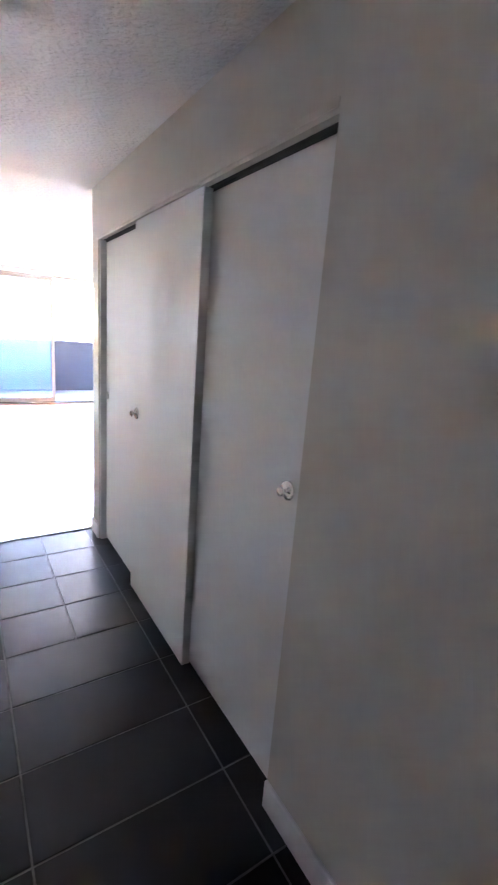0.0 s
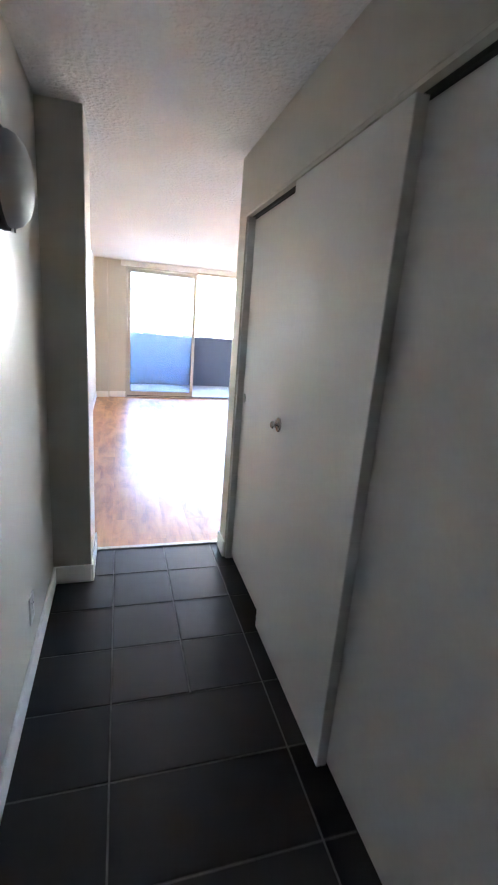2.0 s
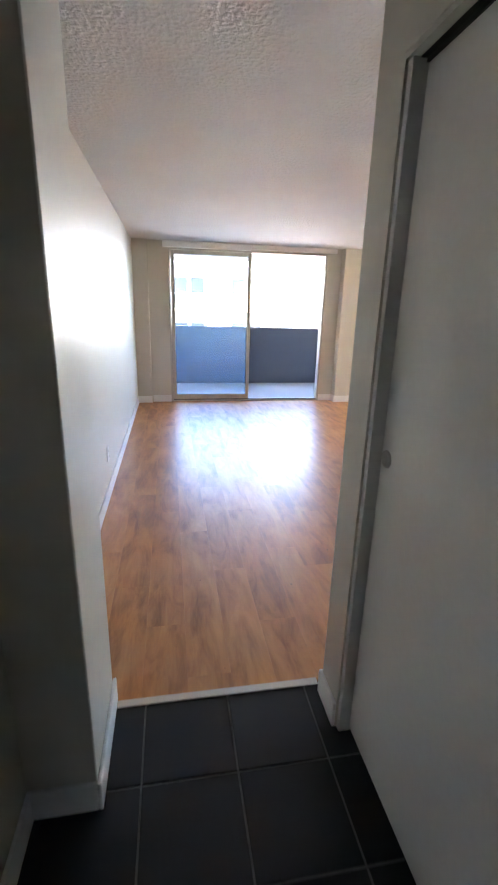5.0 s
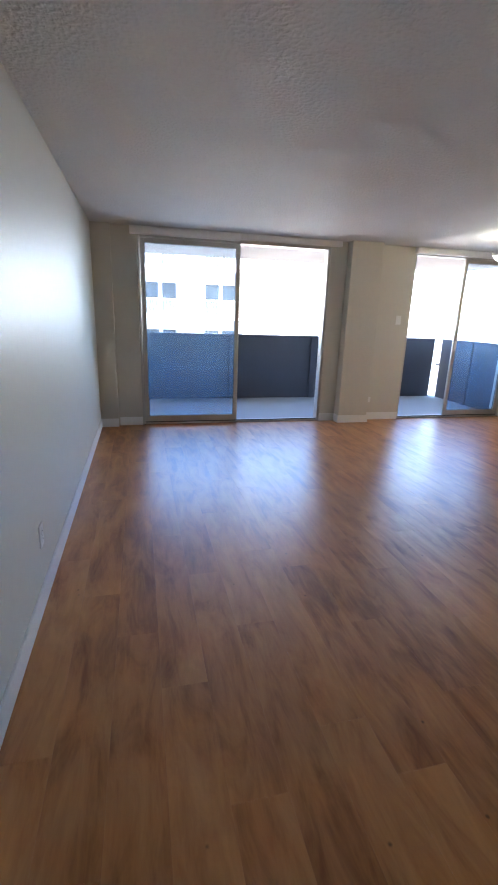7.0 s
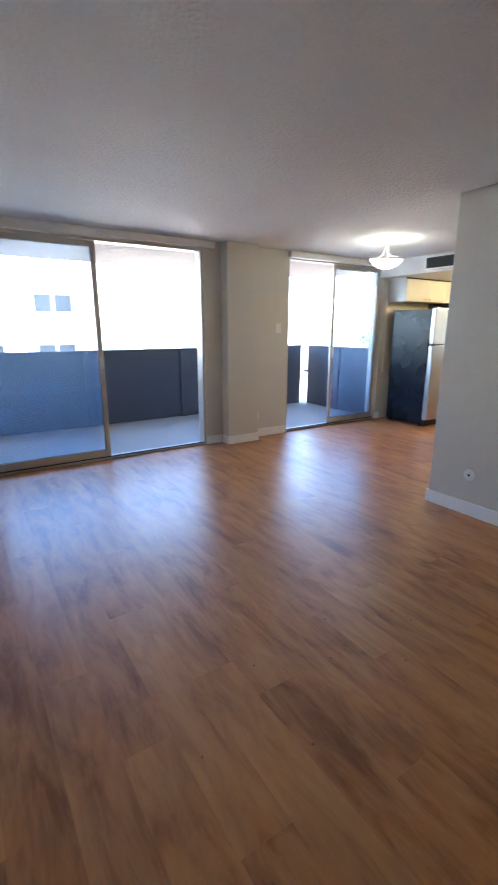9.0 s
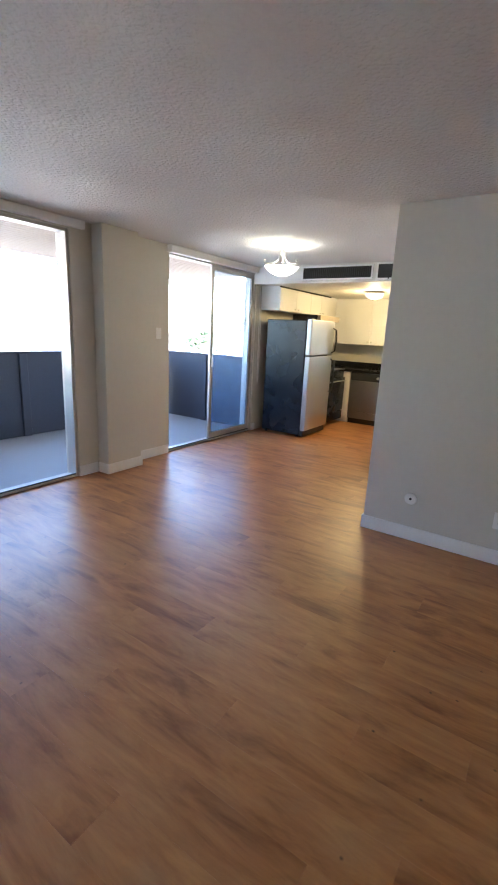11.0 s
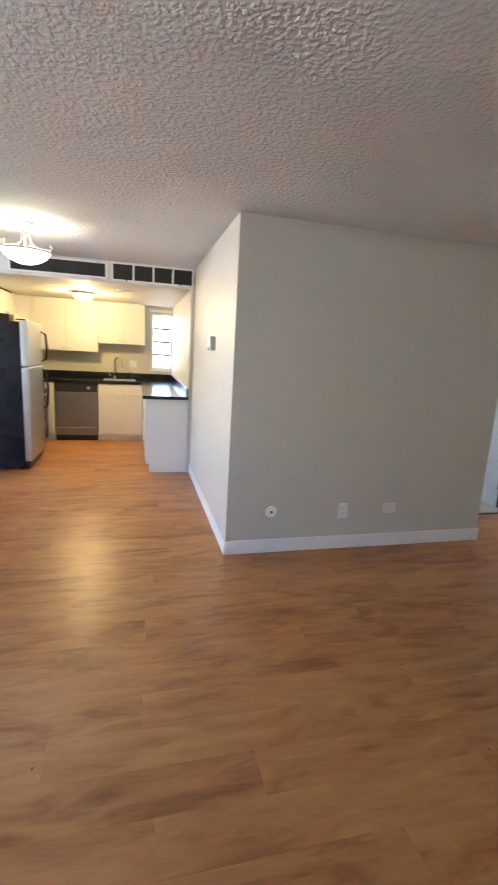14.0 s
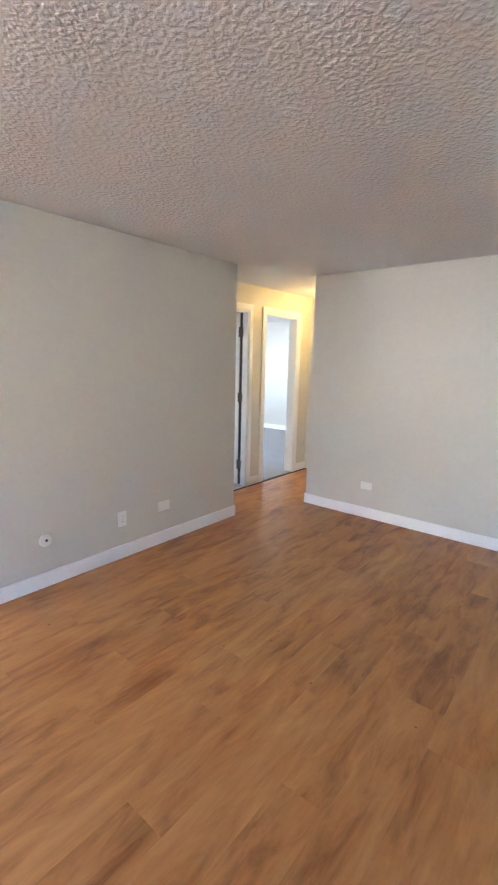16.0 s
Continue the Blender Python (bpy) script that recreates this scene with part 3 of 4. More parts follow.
def wall_plate(kind, at, face, w, h, label, category, detail="outlet"):
    """A cover plate on a wall; face is +x, -x, +y or -y."""
    ob = thing(kind, at, label, category)
    turn = {"+x": 90, "-x": -90, "+y": 180, "-y": 0}[face]
    m = Matrix.Translation(at) @ Matrix.Rotation(radians(turn), 4, "Z")   # local: -y faces the room

    def put(name, bm, material, parent):
        bmesh.ops.transform(bm, matrix=m, verts=list(bm.verts))
        return part(name, bm, material, parent)
    plate = put("plate", box((-w / 2, -0.007, -h / 2), (w / 2, 0, h / 2), 0.003, 2), PLATE, ob)
    if detail == "outlet":
        for dz in (-0.02, 0.02):
            soc = put("socket", box((-0.016, -0.010, dz - 0.014), (0.016, -0.0065, dz + 0.014), 0.003), PLATE, plate)
            for dx in (-0.006, 0.006):
                put("slot", box((dx - 0.001, -0.0106, dz - 0.004), (dx + 0.001, -0.0101, dz + 0.005)), DARK, plate)
    if detail == "switch":
        put("toggle", box((-0.005, -0.018, -0.010), (0.005, -0.006, 0.012), 0.003), PLATE, plate)
    for dz in ((-h / 2 + 0.012, h / 2 - 0.012) if detail != "outlet" else (0,)):
        put("screw", lathe([(0, 0), (0.003, 0), (0.003, 0.0012), (0, 0.0016)], (0, -0.007, dz), 10, Matrix.Rotation(radians(90), 4, "X")), NICKEL, plate)
    return ob


wall_plate("wall_outlet", (W_HALL, 2.06, 0.285), "+x", 0.075, 0.118, "white outlet cover plate low on the hall wall", "outlet")
wall_plate("wall_outlet", (W_LIV, 5.05, 0.335), "+x", 0.07, 0.115, "white outlet plate low on the living room wall", "outlet")
wall_plate("wall_outlet", (E_LIV, 5.08, 0.307), "-x", 0.072, 0.117, "white double outlet above the baseboard", "outlet")
wall_plate("blank_plate", (E_LIV, 4.684, 0.313), "-x", 0.118, 0.078, "wide blank white cover plate above the baseboard", "cover plate", "blank")
wall_plate("blank_plate", (2.68, S_LIV, 0.32), "+y", 0.118, 0.075, "wide white cover plate on the wall near the corridor", "cover plate", "blank")
wall_plate("wall_outlet", (3.69, N_WALL, 0.29), "-y", 0.072, 0.075, "small white outlet plate beside the column", "outlet", "blank")
wall_plate("light_switch", (4.02, N_WALL, 1.385), "-y", 0.075, 0.118, "white light switch beside the glass door", "light switch", "switch")
wall_plate("light_switch", (6.02, KIT_S, 1.31), "+y", 0.075, 0.118, "white light switch at the kitchen entrance", "light switch", "switch")
wall_plate("wall_outlet", (KIT_E, 6.66, 1.16), "-x", 0.115, 0.115, "white outlet plate over the kitchen counter", "outlet")
jack = thing("cable_jack", (E_LIV, 5.657, 0.319), "round white cable cover with a dark centre", "cable jack")
tx = Matrix.Rotation(radians(-90), 4, "Y")
cover = part("cover", lathe([(0, 0), (0.044, 0), (0.044, 0.006), (0.037, 0.012), (0.014, 0.013), (0, 0.013)], (E_LIV, 5.657, 0.319), 28, tx), PLATE, jack)
part("socket", lathe([(0, 0.0125), (0.009, 0.0125), (0.009, 0.017), (0, 0.017)], (E_LIV, 5.657, 0.319), 14, tx), BLACK_P, cover)
th = thing("thermostat", (4.42, N_BLOCK, 1.50), "small grey wall thermostat", "thermostat")
part("body", box((4.375, N_BLOCK, 1.452), (4.465, N_BLOCK + 0.045, 1.567), 0.006, 2), THERMO, th)
part("cover", box((4.382, N_BLOCK + 0.045, 1.49), (4.458, N_BLOCK + 0.052, 1.56), 0.004, 2), PLATE, th)
part("lever", box((4.40, N_BLOCK + 0.045, 1.458), (4.44, N_BLOCK + 0.056, 1.468), 0.003), BLACK_P, th)

SC = (W_HALL, 1.945, 1.815)
sconce = thing("wall_sconce", SC, "unlit round opal glass wall lamp with a dark rim", "wall lamp")
ty = Matrix.Rotation(radians(90), 4, "Y")
part("backplate", lathe([(0, 0), (0.134, 0), (0.137, 0.008), (0.137, 0.026), (0.131, 0.030), (0, 0.030)], SC, 40, ty), BRONZE, sconce, "dark metal rim")
part("shade", lathe([(0.129, 0.030), (0.130, 0.040), (0.122, 0.060), (0.100, 0.080), (0.066, 0.093), (0.028, 0.099), (0, 0.100)], SC, 40, ty), OPAL, sconce, "white opal glass dome")
part("clip", box((W_HALL + 0.03, SC[1] - 0.008, SC[2] - 0.142), (W_HALL + 0.045, SC[1] + 0.008, SC[2] - 0.124), 0.003), CHROME, sconce)


# ---- corridor ----
def casing(y0, y1, label):
    ob = thing("door_casing", (COR_E, (y0 + y1) / 2, 0), label, "door frame", kind="structure")
    x0, x1 = COR_E - 0.016, COR_E
    for a, b in ((y0 - 0.066, y0 - 0.004), (y1 + 0.004, y1 + 0.066)):
        part("side_casing", box((x0, a, 0.001), (x1, b, DH + 0.004), 0.004, 2), TRIM, ob)
    part("head_casing", box((x0 - 0.001, y0 - 0.066, DH + 0.004), (x1, y1 + 0.066, DH + 0.068), 0.004, 2), TRIM, ob)
    for a, b in ((y0 - 0.004, y0 + 0.014), (y1 - 0.014, y1 + 0.004)):
        part("jamb", box((COR_E - 0.006, a, 0.004), (COR_E + 0.106, b, DH)), TRIM, ob)
    part("head_jamb", box((COR_E - 0.006, y0 + 0.014, DH - 0.016), (COR_E + 0.106, y1 - 0.014, DH + 0.003)), TRIM, ob)
    return ob


c1 = casing(D1[0], D1[1], "white painted door frame of the bathroom")
c2 = casing(D2[0], D2[1], "white painted door frame of the bedroom")
d1 = thing("room_door", (COR_E + 0.11, D1[0], 0.01), "flat white door standing fully open on three hinges", "door")
part("leaf", box((COR_E + 0.112, D1[0] - 0.012, 0.012), (COR_E + 0.112 + 0.68, D1[0] + 0.022, DH - 0.02), 0.003), DOOR, d1)
for z in (0.26, 1.06, 1.80):
    hg = part("hinge", box((COR_E + 0.062, D1[0] + 0.0145, z - 0.05), (COR_E + 0.118, D1[0] + 0.0235, z + 0.05), 0.002), HINGE, d1, "dark worn metal hinge")
    part("pin", tube([(COR_E + 0.108, D1[0] + 0.028, z - 0.055), (COR_E + 0.108, D1[0] + 0.028, z + 0.055)], 0.011, 8), HINGE, hg)
# dark strip laid on the jamb as the shade of the hinge gap
part("hinge_gap_shade", box((COR_E + 0.072, D1[0] + 0.0142, 0.012), (COR_E + 0.111, D1[0] + 0.0152, DH - 0.02)), DARK, d1, "dark strip standing in for the shaded hinge gap")
d2 = thing("room_door", (COR_E + 0.11, D2[0], 0.01), "flat white bedroom door standing open", "door")
part("leaf", box((COR_E + 0.112, D2[0] - 0.018, 0.012), (COR_E + 0.112 + 0.64, D2[0] + 0.016, DH - 0.02), 0.003), DOOR, d2)
kn = part("knob", lathe([(0.012, 0), (0.012, 0.03), (0.026, 0.042), (0.028, 0.055), (0.018, 0.066), (0, 0.068)], (COR_E + 0.70, D2[0] + 0.016, 0.98), 18, Matrix.Rotation(radians(-90), 4, "X")), NICKEL, d2)
swing = Matrix.Translation((COR_E + 0.112, D2[0], 0)) @ Matrix.Rotation(radians(-74), 4, "Z") @ Matrix.Translation((-COR_E - 0.112, -D2[0], 0))
for child in d2.children:
    child.data.transform(swing)
d3 = thing("closet_door", (3.8, COR_S, 0.01), "flat white door at the end of the corridor", "door")
part("leaf", box((COR_W + 0.055, COR_S - 0.06, 0.012), (COR_E - 0.072, COR_S - 0.02, 2.045), 0.003), DOOR, d3)
# dark sliver filling the gap beside the leaf in place of shade
part("edge_gap", box((COR_E - 0.0719, COR_S - 0.05, 0.0), (COR_E - 0.0701, COR_S - 0.01, 2.045)), DARK, d3)
cl = thing("ceiling_light", (3.66, 2.05, H), "lit warm flush ceiling lamp in the corridor", "ceiling light")
part("base", lathe([(0, 0), (0.12, 0), (0.12, -0.02), (0, -0.02)], (3.66, 2.05, H), 28), NICKEL, cl)
bed_win = thing("window_1", (KIT_E + 0.07, 0.9, 0.9), "aluminium bedroom window", "window", kind="structure")
for a, b in ((0.8, 1.5), (1.5, 2.2)):
    fb = joined(box((KIT_E + 0.05, a, 1.1), (KIT_E + 0.09, a + 0.04, 2.0)), box((KIT_E + 0.05, b - 0.04, 1.1), (KIT_E + 0.09, b, 2.0)),
                box((KIT_E + 0.051, a + 0.04, 1.1), (KIT_E + 0.089, b - 0.04, 1.14)), box((KIT_E + 0.051, a + 0.04, 1.96), (KIT_E + 0.089, b - 0.04, 2.0)))
    part("window_frame", fb, ALU, bed_win)


# ---- kitchen ----
def ygrille(name, y0, y1, z0, z1, slats, style, label):
    """A vent set into the face of the dropped ceiling, facing -x."""
    ob = thing(name, (SOF, (y0 + y1) / 2, z0), label, "vent")
    w = 0.020
    part("backing", box((SOF - 0.004, y0, z0), (SOF - 0.001, y1, z1)), DARK, ob)
    fr = joined(box((SOF - 0.018, y0, z0), (SOF - 0.0041, y0 + w, z1), 0.002), box((SOF - 0.018, y1 - w, z0), (SOF - 0.0041, y1, z1), 0.002),
                box((SOF - 0.0175, y0 + w, z0), (SOF - 0.0041, y1 - w, z0 + w), 0.002), box((SOF - 0.0175, y0 + w, z1 - w), (SOF - 0.0041, y1 - w, z1), 0.002))
    part("frame", fr, TRIM, ob)
    n = slats
    for i in range(1, n):
        y = y0 + w + (y1 - y0 - 2 * w) * i / n
        if style == "bars":
            part("bar", box((SOF - 0.016, y - 0.010, z0 + w), (SOF - 0.0045, y + 0.010, z1 - w), 0.002), TRIM, ob)
        else:
            part("slat", box((SOF - 0.014, y - 0.0025, z0 + w), (SOF - 0.0045, y + 0.0025, z1 - w)), BLACK_P, ob)
    return ob


v1 = ygrille("supply_vent", 6.915, 7.86, 2.125, 2.295, 34, "slats", "long black slatted air vent in the soffit")
v2 = ygrille("return_vent", 6.005, 6.875, 2.115, 2.308, 4, "bars", "white framed return air grille with four dark fields")
for y in (6.15, 6.72):
    part("latch", tube([(SOF - 0.024, y, 2.126), (SOF - 0.017, y, 2.126)], 0.008, 10), BLACK_P, v2)
kv = thing("ceiling_vent", (6.45, 6.75, KH), "small white round ceiling vent", "vent")
part("disc", lathe([(0, -0.018), (0.06, -0.018), (0.085, -0.01), (0.095, 0), (0, 0)], (6.45, 6.75, KH - 0.001), 28), TRIM, kv)


def doorpanel(parent, axis, face, a0, a1, z0, z1, knob=None, thick=0.018):
    """A flat cabinet door facing -x (axis x) or -y (axis y) or +y (axis Y)."""
    g = 0.002
    if axis == "x":
        bm = box((face - thick, a0 + g, z0 + g), (face, a1 - g, z1 - g), 0.003, 2)
    elif axis == "y":
        bm = box((a0 + g, face - thick, z0 + g), (a1 - g, face, z1 - g), 0.003, 2)
    else:
        bm = box((a0 + g, face, z0 + g), (a1 - g, face + thick, z1 - g), 0.003, 2)
    d = part("door", bm, CAB, parent)
    if knob:
        prof = [(0.004, 0), (0.004, 0.012), (0.012, 0.018), (0.012, 0.024), (0, 0.026)]
        if axis == "x":
            part("knob", lathe(prof, (face - thick, knob[0], knob[1]), 14, Matrix.Rotation(radians(-90), 4, "Y")), NICKEL, d)
        elif axis == "y":
            part("knob", lathe(prof, (knob[0], face - thick, knob[1]), 14, Matrix.Rotation(radians(90), 4, "X")), NICKEL, d)
        else:
            part("knob", lathe(prof, (knob[0], face + thick, knob[1]), 14, Matrix.Rotation(radians(-90), 4, "X")), NICKEL, d)
    return d


def upper_x(y0, y1, z0, label):
    """Wall cabinet on the east wall, two doors."""
    ob = thing("wall_cabinet", (8.2, (y0 + y1) / 2, z0), label, "cabinet", "kitchen wall cabinets")
    part("body", box((8.09, y0 + 0.001, z0), (KIT_E - 0.001, y1 - 0.001, KH - 0.004), 0.002), CAB, ob)
    m = (y0 + y1) / 2
    doorpanel(ob, "x", 8.089, y0, m, z0, KH - 0.02, (m - 0.035, z0 + 0.05))
    doorpanel(ob, "x", 8.089, m, y1, z0, KH - 0.02, (m + 0.035, z0 + 0.05))


def upper_y(x0, x1, z0, label):
    ob = thing("wall_cabinet", ((x0 + x1) / 2, 8.45, z0), label, "cabinet", "kitchen wall cabinets")
    part("body", box((x0 + 0.001, 8.30, z0), (x1 - 0.001, N_WALL - 0.001, KH - 0.004), 0.002), CAB, ob)
    m = (x0 + x1) / 2
    doorpanel(ob, "y", 8.299, x0, m, z0, KH - 0.025, (m - 0.05, z0 + 0.035))
    doorpanel(ob, "y", 8.299, m, x1, z0, KH - 0.025, (m + 0.05, z0 + 0.035))
    # dark strip painting the shade line between the doors and the ceiling
    part("shadow_gap", box((x0, 8.285, KH - 0.022), (x1, 8.2985, KH - 0.003)), DARK, ob)


upper_x(6.48, 7.18, 1.465, "short white flat-front wall cabinet over the sink")
upper_x(7.182, 8.10, 1.325, "tall white flat-front wall cabinet beside the corner")
upper_y(6.06, 7.02, 1.765, "white wall cabinet above the fridge")
upper_y(7.022, 7.78, 1.765, "white wall cabinet above the range hood")
crn = thing("wall_cabinet", (8.0, 8.35, 1.325), "white corner wall cabinet", "cabinet", "kitchen wall cabinets")
part("body", box((7.784, 8.31, 1.325), (8.088, N_WALL - 0.001, KH - 0.004), 0.002), CAB, crn)
part("filler", box((8.0901, 8.102, 1.325), (KIT_E - 0.001, N_WALL - 0.001, KH - 0.004), 0.002), CAB, crn)

hood = thing("range_hood", (7.4, 8.4, 1.62), "range hood with a black side and a beige lip", "range hood")
part("canopy", box((7.03, 8.16, 1.665), (7.77, N_WALL - 0.002, 1.762), 0.008, 2), BLACK_P, hood)
part("lip", box((7.028, 8.10, 1.672), (7.772, 8.159, 1.758), 0.008, 2), BEIGE, hood)

rng = thing("cooking_range", (7.35, 8.27, 0), "black and steel cooking range beside the fridge", "range")
part("body", box((7.02, 7.90, 0.06), (7.70, N_WALL - 0.02, 0.90), 0.006, 2), BLACK, rng)
dr = part("oven_door", box((7.03, 7.865, 0.22), (7.69, 7.899, 0.78), 0.008, 2), BLACK, rng, "black oven door")
part("handle", tube([(7.08, 7.865, 0.72), (7.08, 7.825, 0.73), (7.36, 7.82, 0.735), (7.64, 7.825, 0.73), (7.64, 7.865, 0.72)], 0.011, 10), STEEL, dr)
part("drawer", box((7.03, 7.87, 0.07), (7.69, 7.899, 0.205), 0.006, 2), BLACK, rng)
part("control_panel", box((7.02, 8.50, 0.915), (7.70, N_WALL - 0.02, 1.10), 0.008, 2), BLACK, rng)
part("cooktop", box((7.015, 7.88, 0.901), (7.705, 8.50, 0.916), 0.004), BLACK_P, rng)
for cx, cy in ((7.19, 8.1), (7.53, 8.1), (7.19, 8.36), (7.53, 8.36)):
    part("burner", lathe([(0.05, 0.916), (0.09, 0.922), (0.09, 0.926), (0.05, 0.93), (0, 0.928)], (cx, cy, 0), 20), BLACK_P, rng)

fr = thing("fridge", (6.4, 8.15, 0), "top-freezer fridge with black side and steel doors", "fridge")
FX0, FX1 = 6.055, 6.80
part("body", box((FX0, 7.835, 0.03), (FX1, 8.47, 1.64), 0.010, 3), BLACK, fr, "black textured cabinet side")
for z0, z1, nm in ((0.10, 1.155, "fridge_door"), (1.168, 1.655, "freezer_door")):
    d = part(nm, box((FX0 - 0.003, 7.75, z0), (FX1 + 0.003, 7.828, z1), 0.014, 3), STEEL, fr, "brushed steel door")
    part("gasket", box((FX0 + 0.012, 7.8281, z0 + 0.012), (FX1 - 0.012, 7.8349, z1 - 0.012)), BLACK_P, d)
    h0, h1 = (0.62, 1.11) if z0 < 1 else (1.20, 1.56)
    part("handle", tube([(FX1 - 0.045, 7.751, h0), (FX1 - 0.045, 7.70, h0 + 0.03), (FX1 - 0.045, 7.687, (h0 + h1) / 2), (FX1 - 0.045, 7.70, h1 - 0.03),
                         (FX1 - 0.045, 7.751, h1)], [0.010, 0.014, 0.014, 0.014, 0.010], 10), BLACK_P, d, "curved black handle")
part("kick_grille", box((FX0 + 0.01, 7.785, 0.012), (FX1 - 0.01, 7.8349, 0.092), 0.004), BLACK_P, fr)
part("hinge_cap", box((FX0 + 0.02, 7.775, 1.6551), (FX0 + 0.10, 7.865, 1.672), 0.005, 2), BLACK_P, fr)
for fx in (FX0 + 0.05, FX1 - 0.05):
    for fy in (7.885, 8.42):
        part("foot", tube([(fx, fy, 0.0), (fx, fy, 0.031)], 0.02, 10), BLACK_P, fr)

BX0 = 7.72   # front of the east base units
sink_unit = thing("base_cabinet", (8.0, 6.84, 0), "white sink base cabinet with two doors and a false drawer front", "cabinet", "kitchen base cabinets")
part("body", box((BX0, 6.49, 0.10), (KIT_E - 0.002, 7.165, 0.874), 0.002), CAB, sink_unit)
part("toe_kick", box((BX0 + 0.03, 6.49, 0.001), (KIT_E - 0.01, 7.165, 0.0995)), CAB, sink_unit)
doorpanel(sink_unit, "x", BX0 - 0.0005, 6.52, 6.84, 0.105, 0.705, (6.80, 0.665))
doorpanel(sink_unit, "x", BX0 - 0.0005, 6.84, 7.163, 0.105, 0.705, (6.88, 0.665))
part("drawer_front", box((BX0 - 0.0185, 6.522, 0.712), (BX0 - 0.0005, 7.161, 0.868), 0.003, 2), CAB, sink_unit)

dw = thing("dishwasher", (8.0, 7.48, 0), "steel dishwasher with a black control strip", "dishwasher")
part("body", box((BX0 + 0.02, 7.172, 0.08), (KIT_E - 0.05, 7.776, 0.872), 0.003), BLACK_P, dw)
dd = part("door", box((BX0 - 0.012, 7.176, 0.215), (BX0 + 0.0195, 7.772, 0.735), 0.006, 2), DARK_STEEL, dw, "brushed steel door")
part("control_panel", box((BX0 - 0.018, 7.176, 0.74), (BX0 + 0.0195, 7.772, 0.868), 0.006, 2), BLACK_P, dw, "black control strip")
part("dial", lathe([(0.024, 0), (0.022, 0.012), (0, 0.013)], (BX0 - 0.018, 7.30, 0.80), 16, Matrix.Rotation(radians(-90), 4, "Y")), THERMO, dw)
part("kick_plate", box((BX0 - 0.010, 7.176, 0.09), (BX0 + 0.0195, 7.772, 0.208), 0.004), DARK_STEEL, dw)
part("toe_kick", box((BX0 + 0.04, 7.176, 0.001), (BX0 + 0.08, 7.772, 0.079)), BLACK_P, dw)

filler = thing("base_cabinet", (8.0, 7.87, 0), "narrow white base cabinet between dishwasher and range", "cabinet", "kitchen base cabinets")
part("body", box((BX0, 7.782, 0.10), (KIT_E - 0.002, 8.59, 0.874), 0.002), CAB, filler)
part("toe_kick", box((BX0 + 0.03, 7.782, 0.001), (KIT_E - 0.01, 8.59, 0.0995)), CAB, filler)
part("front", box((BX0 - 0.018, 7.784, 0.105), (BX0 - 0.0005, 7.86, 0.868), 0.003, 2), CAB, filler)

pen = thing("base_cabinet", (6.8, 6.26, 0), "white peninsula base cabinet with a plain end panel", "cabinet", "kitchen base cabinets")
part("body", box((5.905, KIT_S + 0.004, 0.10), (BX0 - 0.001, 6.49, 0.874), 0.002), CAB, pen)
part("end_panel", box((5.885, KIT_S + 0.002, 0.001), (5.9045, 6.465, 0.874), 0.002), CAB, pen)
part("toe_kick", box((5.906, KIT_S + 0.004, 0.001), (BX0 - 0.01, 6.435, 0.0995)), CAB, pen)
for i in range(4):
    a = 5.905 + i * 0.45
    dpl = doorpanel(pen, "Y", 6.4905, a, a + 0.45, 0.105, 0.70, None)
    part("handle", tube([(a + 0.06, 6.509, 0.60), (a + 0.06, 6.533, 0.61), (a + 0.06, 6.533, 0.69), (a + 0.06, 6.509, 0.695)], 0.005, 8), NICKEL, dpl)
    part("drawer_front", box((a + 0.002, 6.4905, 0.706), (a + 0.448, 6.5085, 0.868), 0.003, 2), CAB, pen)

SK = (7.83, 8.20, 6.62, 7.10)   # sink cut-out
ct = thing("countertop", (7.5, 6.6, 0.875), "polished black granite worktop with upstand", "countertop")
CT0, CT1 = 0.8755, 0.915
part("peninsula_top", box((5.80, KIT_S + 0.001, CT0), (7.689, 6.545, CT1), 0.004, 2), GRANITE, ct)
part("sink_run_top", joined(box((7.69, KIT_S + 0.001, CT0), (KIT_E - 0.001, SK[2], CT1)), box((7.69, SK[2], CT0), (SK[0], SK[3], CT1)),
                            box((SK[1], SK[2], CT0), (KIT_E - 0.001, SK[3], CT1)), box((7.69, SK[3], CT0), (KIT_E - 0.001, 7.94, CT1))), GRANITE, ct)
part("corner_top", box((7.712, 7.941, CT0), (KIT_E - 0.001, N_WALL - 0.002, CT1)), GRANITE, ct)
part("upstand", box((KIT_E - 0.02, KIT_S + 0.02, CT1 + 0.0005), (KIT_E - 0.001, N_WALL - 0.022, CT1 + 0.095), 0.003), GRANITE, ct)
part("upstand", box((5.88, KIT_S + 0.001, CT1 + 0.0005), (KIT_E - 0.001, KIT_S + 0.0195, CT1 + 0.095), 0.003), GRANITE, ct)
sink = thing("sink", (8.0, 6.86, 0.75), "steel sink bowl set into the black worktop", "sink")
part("bowl", joined(box((SK[0], SK[2], 0.72), (SK[1], SK[3], 0.73)), box((SK[0], SK[2], 0.73), (SK[0] + 0.006, SK[3], CT1 + 0.003)), box((SK[1] - 0.006, SK[2], 0.73), (SK[1], SK[3], CT1 + 0.003)),
                    box((SK[0] + 0.006, SK[2], 0.73), (SK[1] - 0.006, SK[2] + 0.006, CT1 + 0.003)), box((SK[0] + 0.006, SK[3] - 0.006, 0.73), (SK[1] - 0.006, SK[3], CT1 + 0.003))), STEEL, sink)
tap = thing("faucet", (8.26, 6.95, CT1), "chrome gooseneck faucet behind the sink", "faucet")
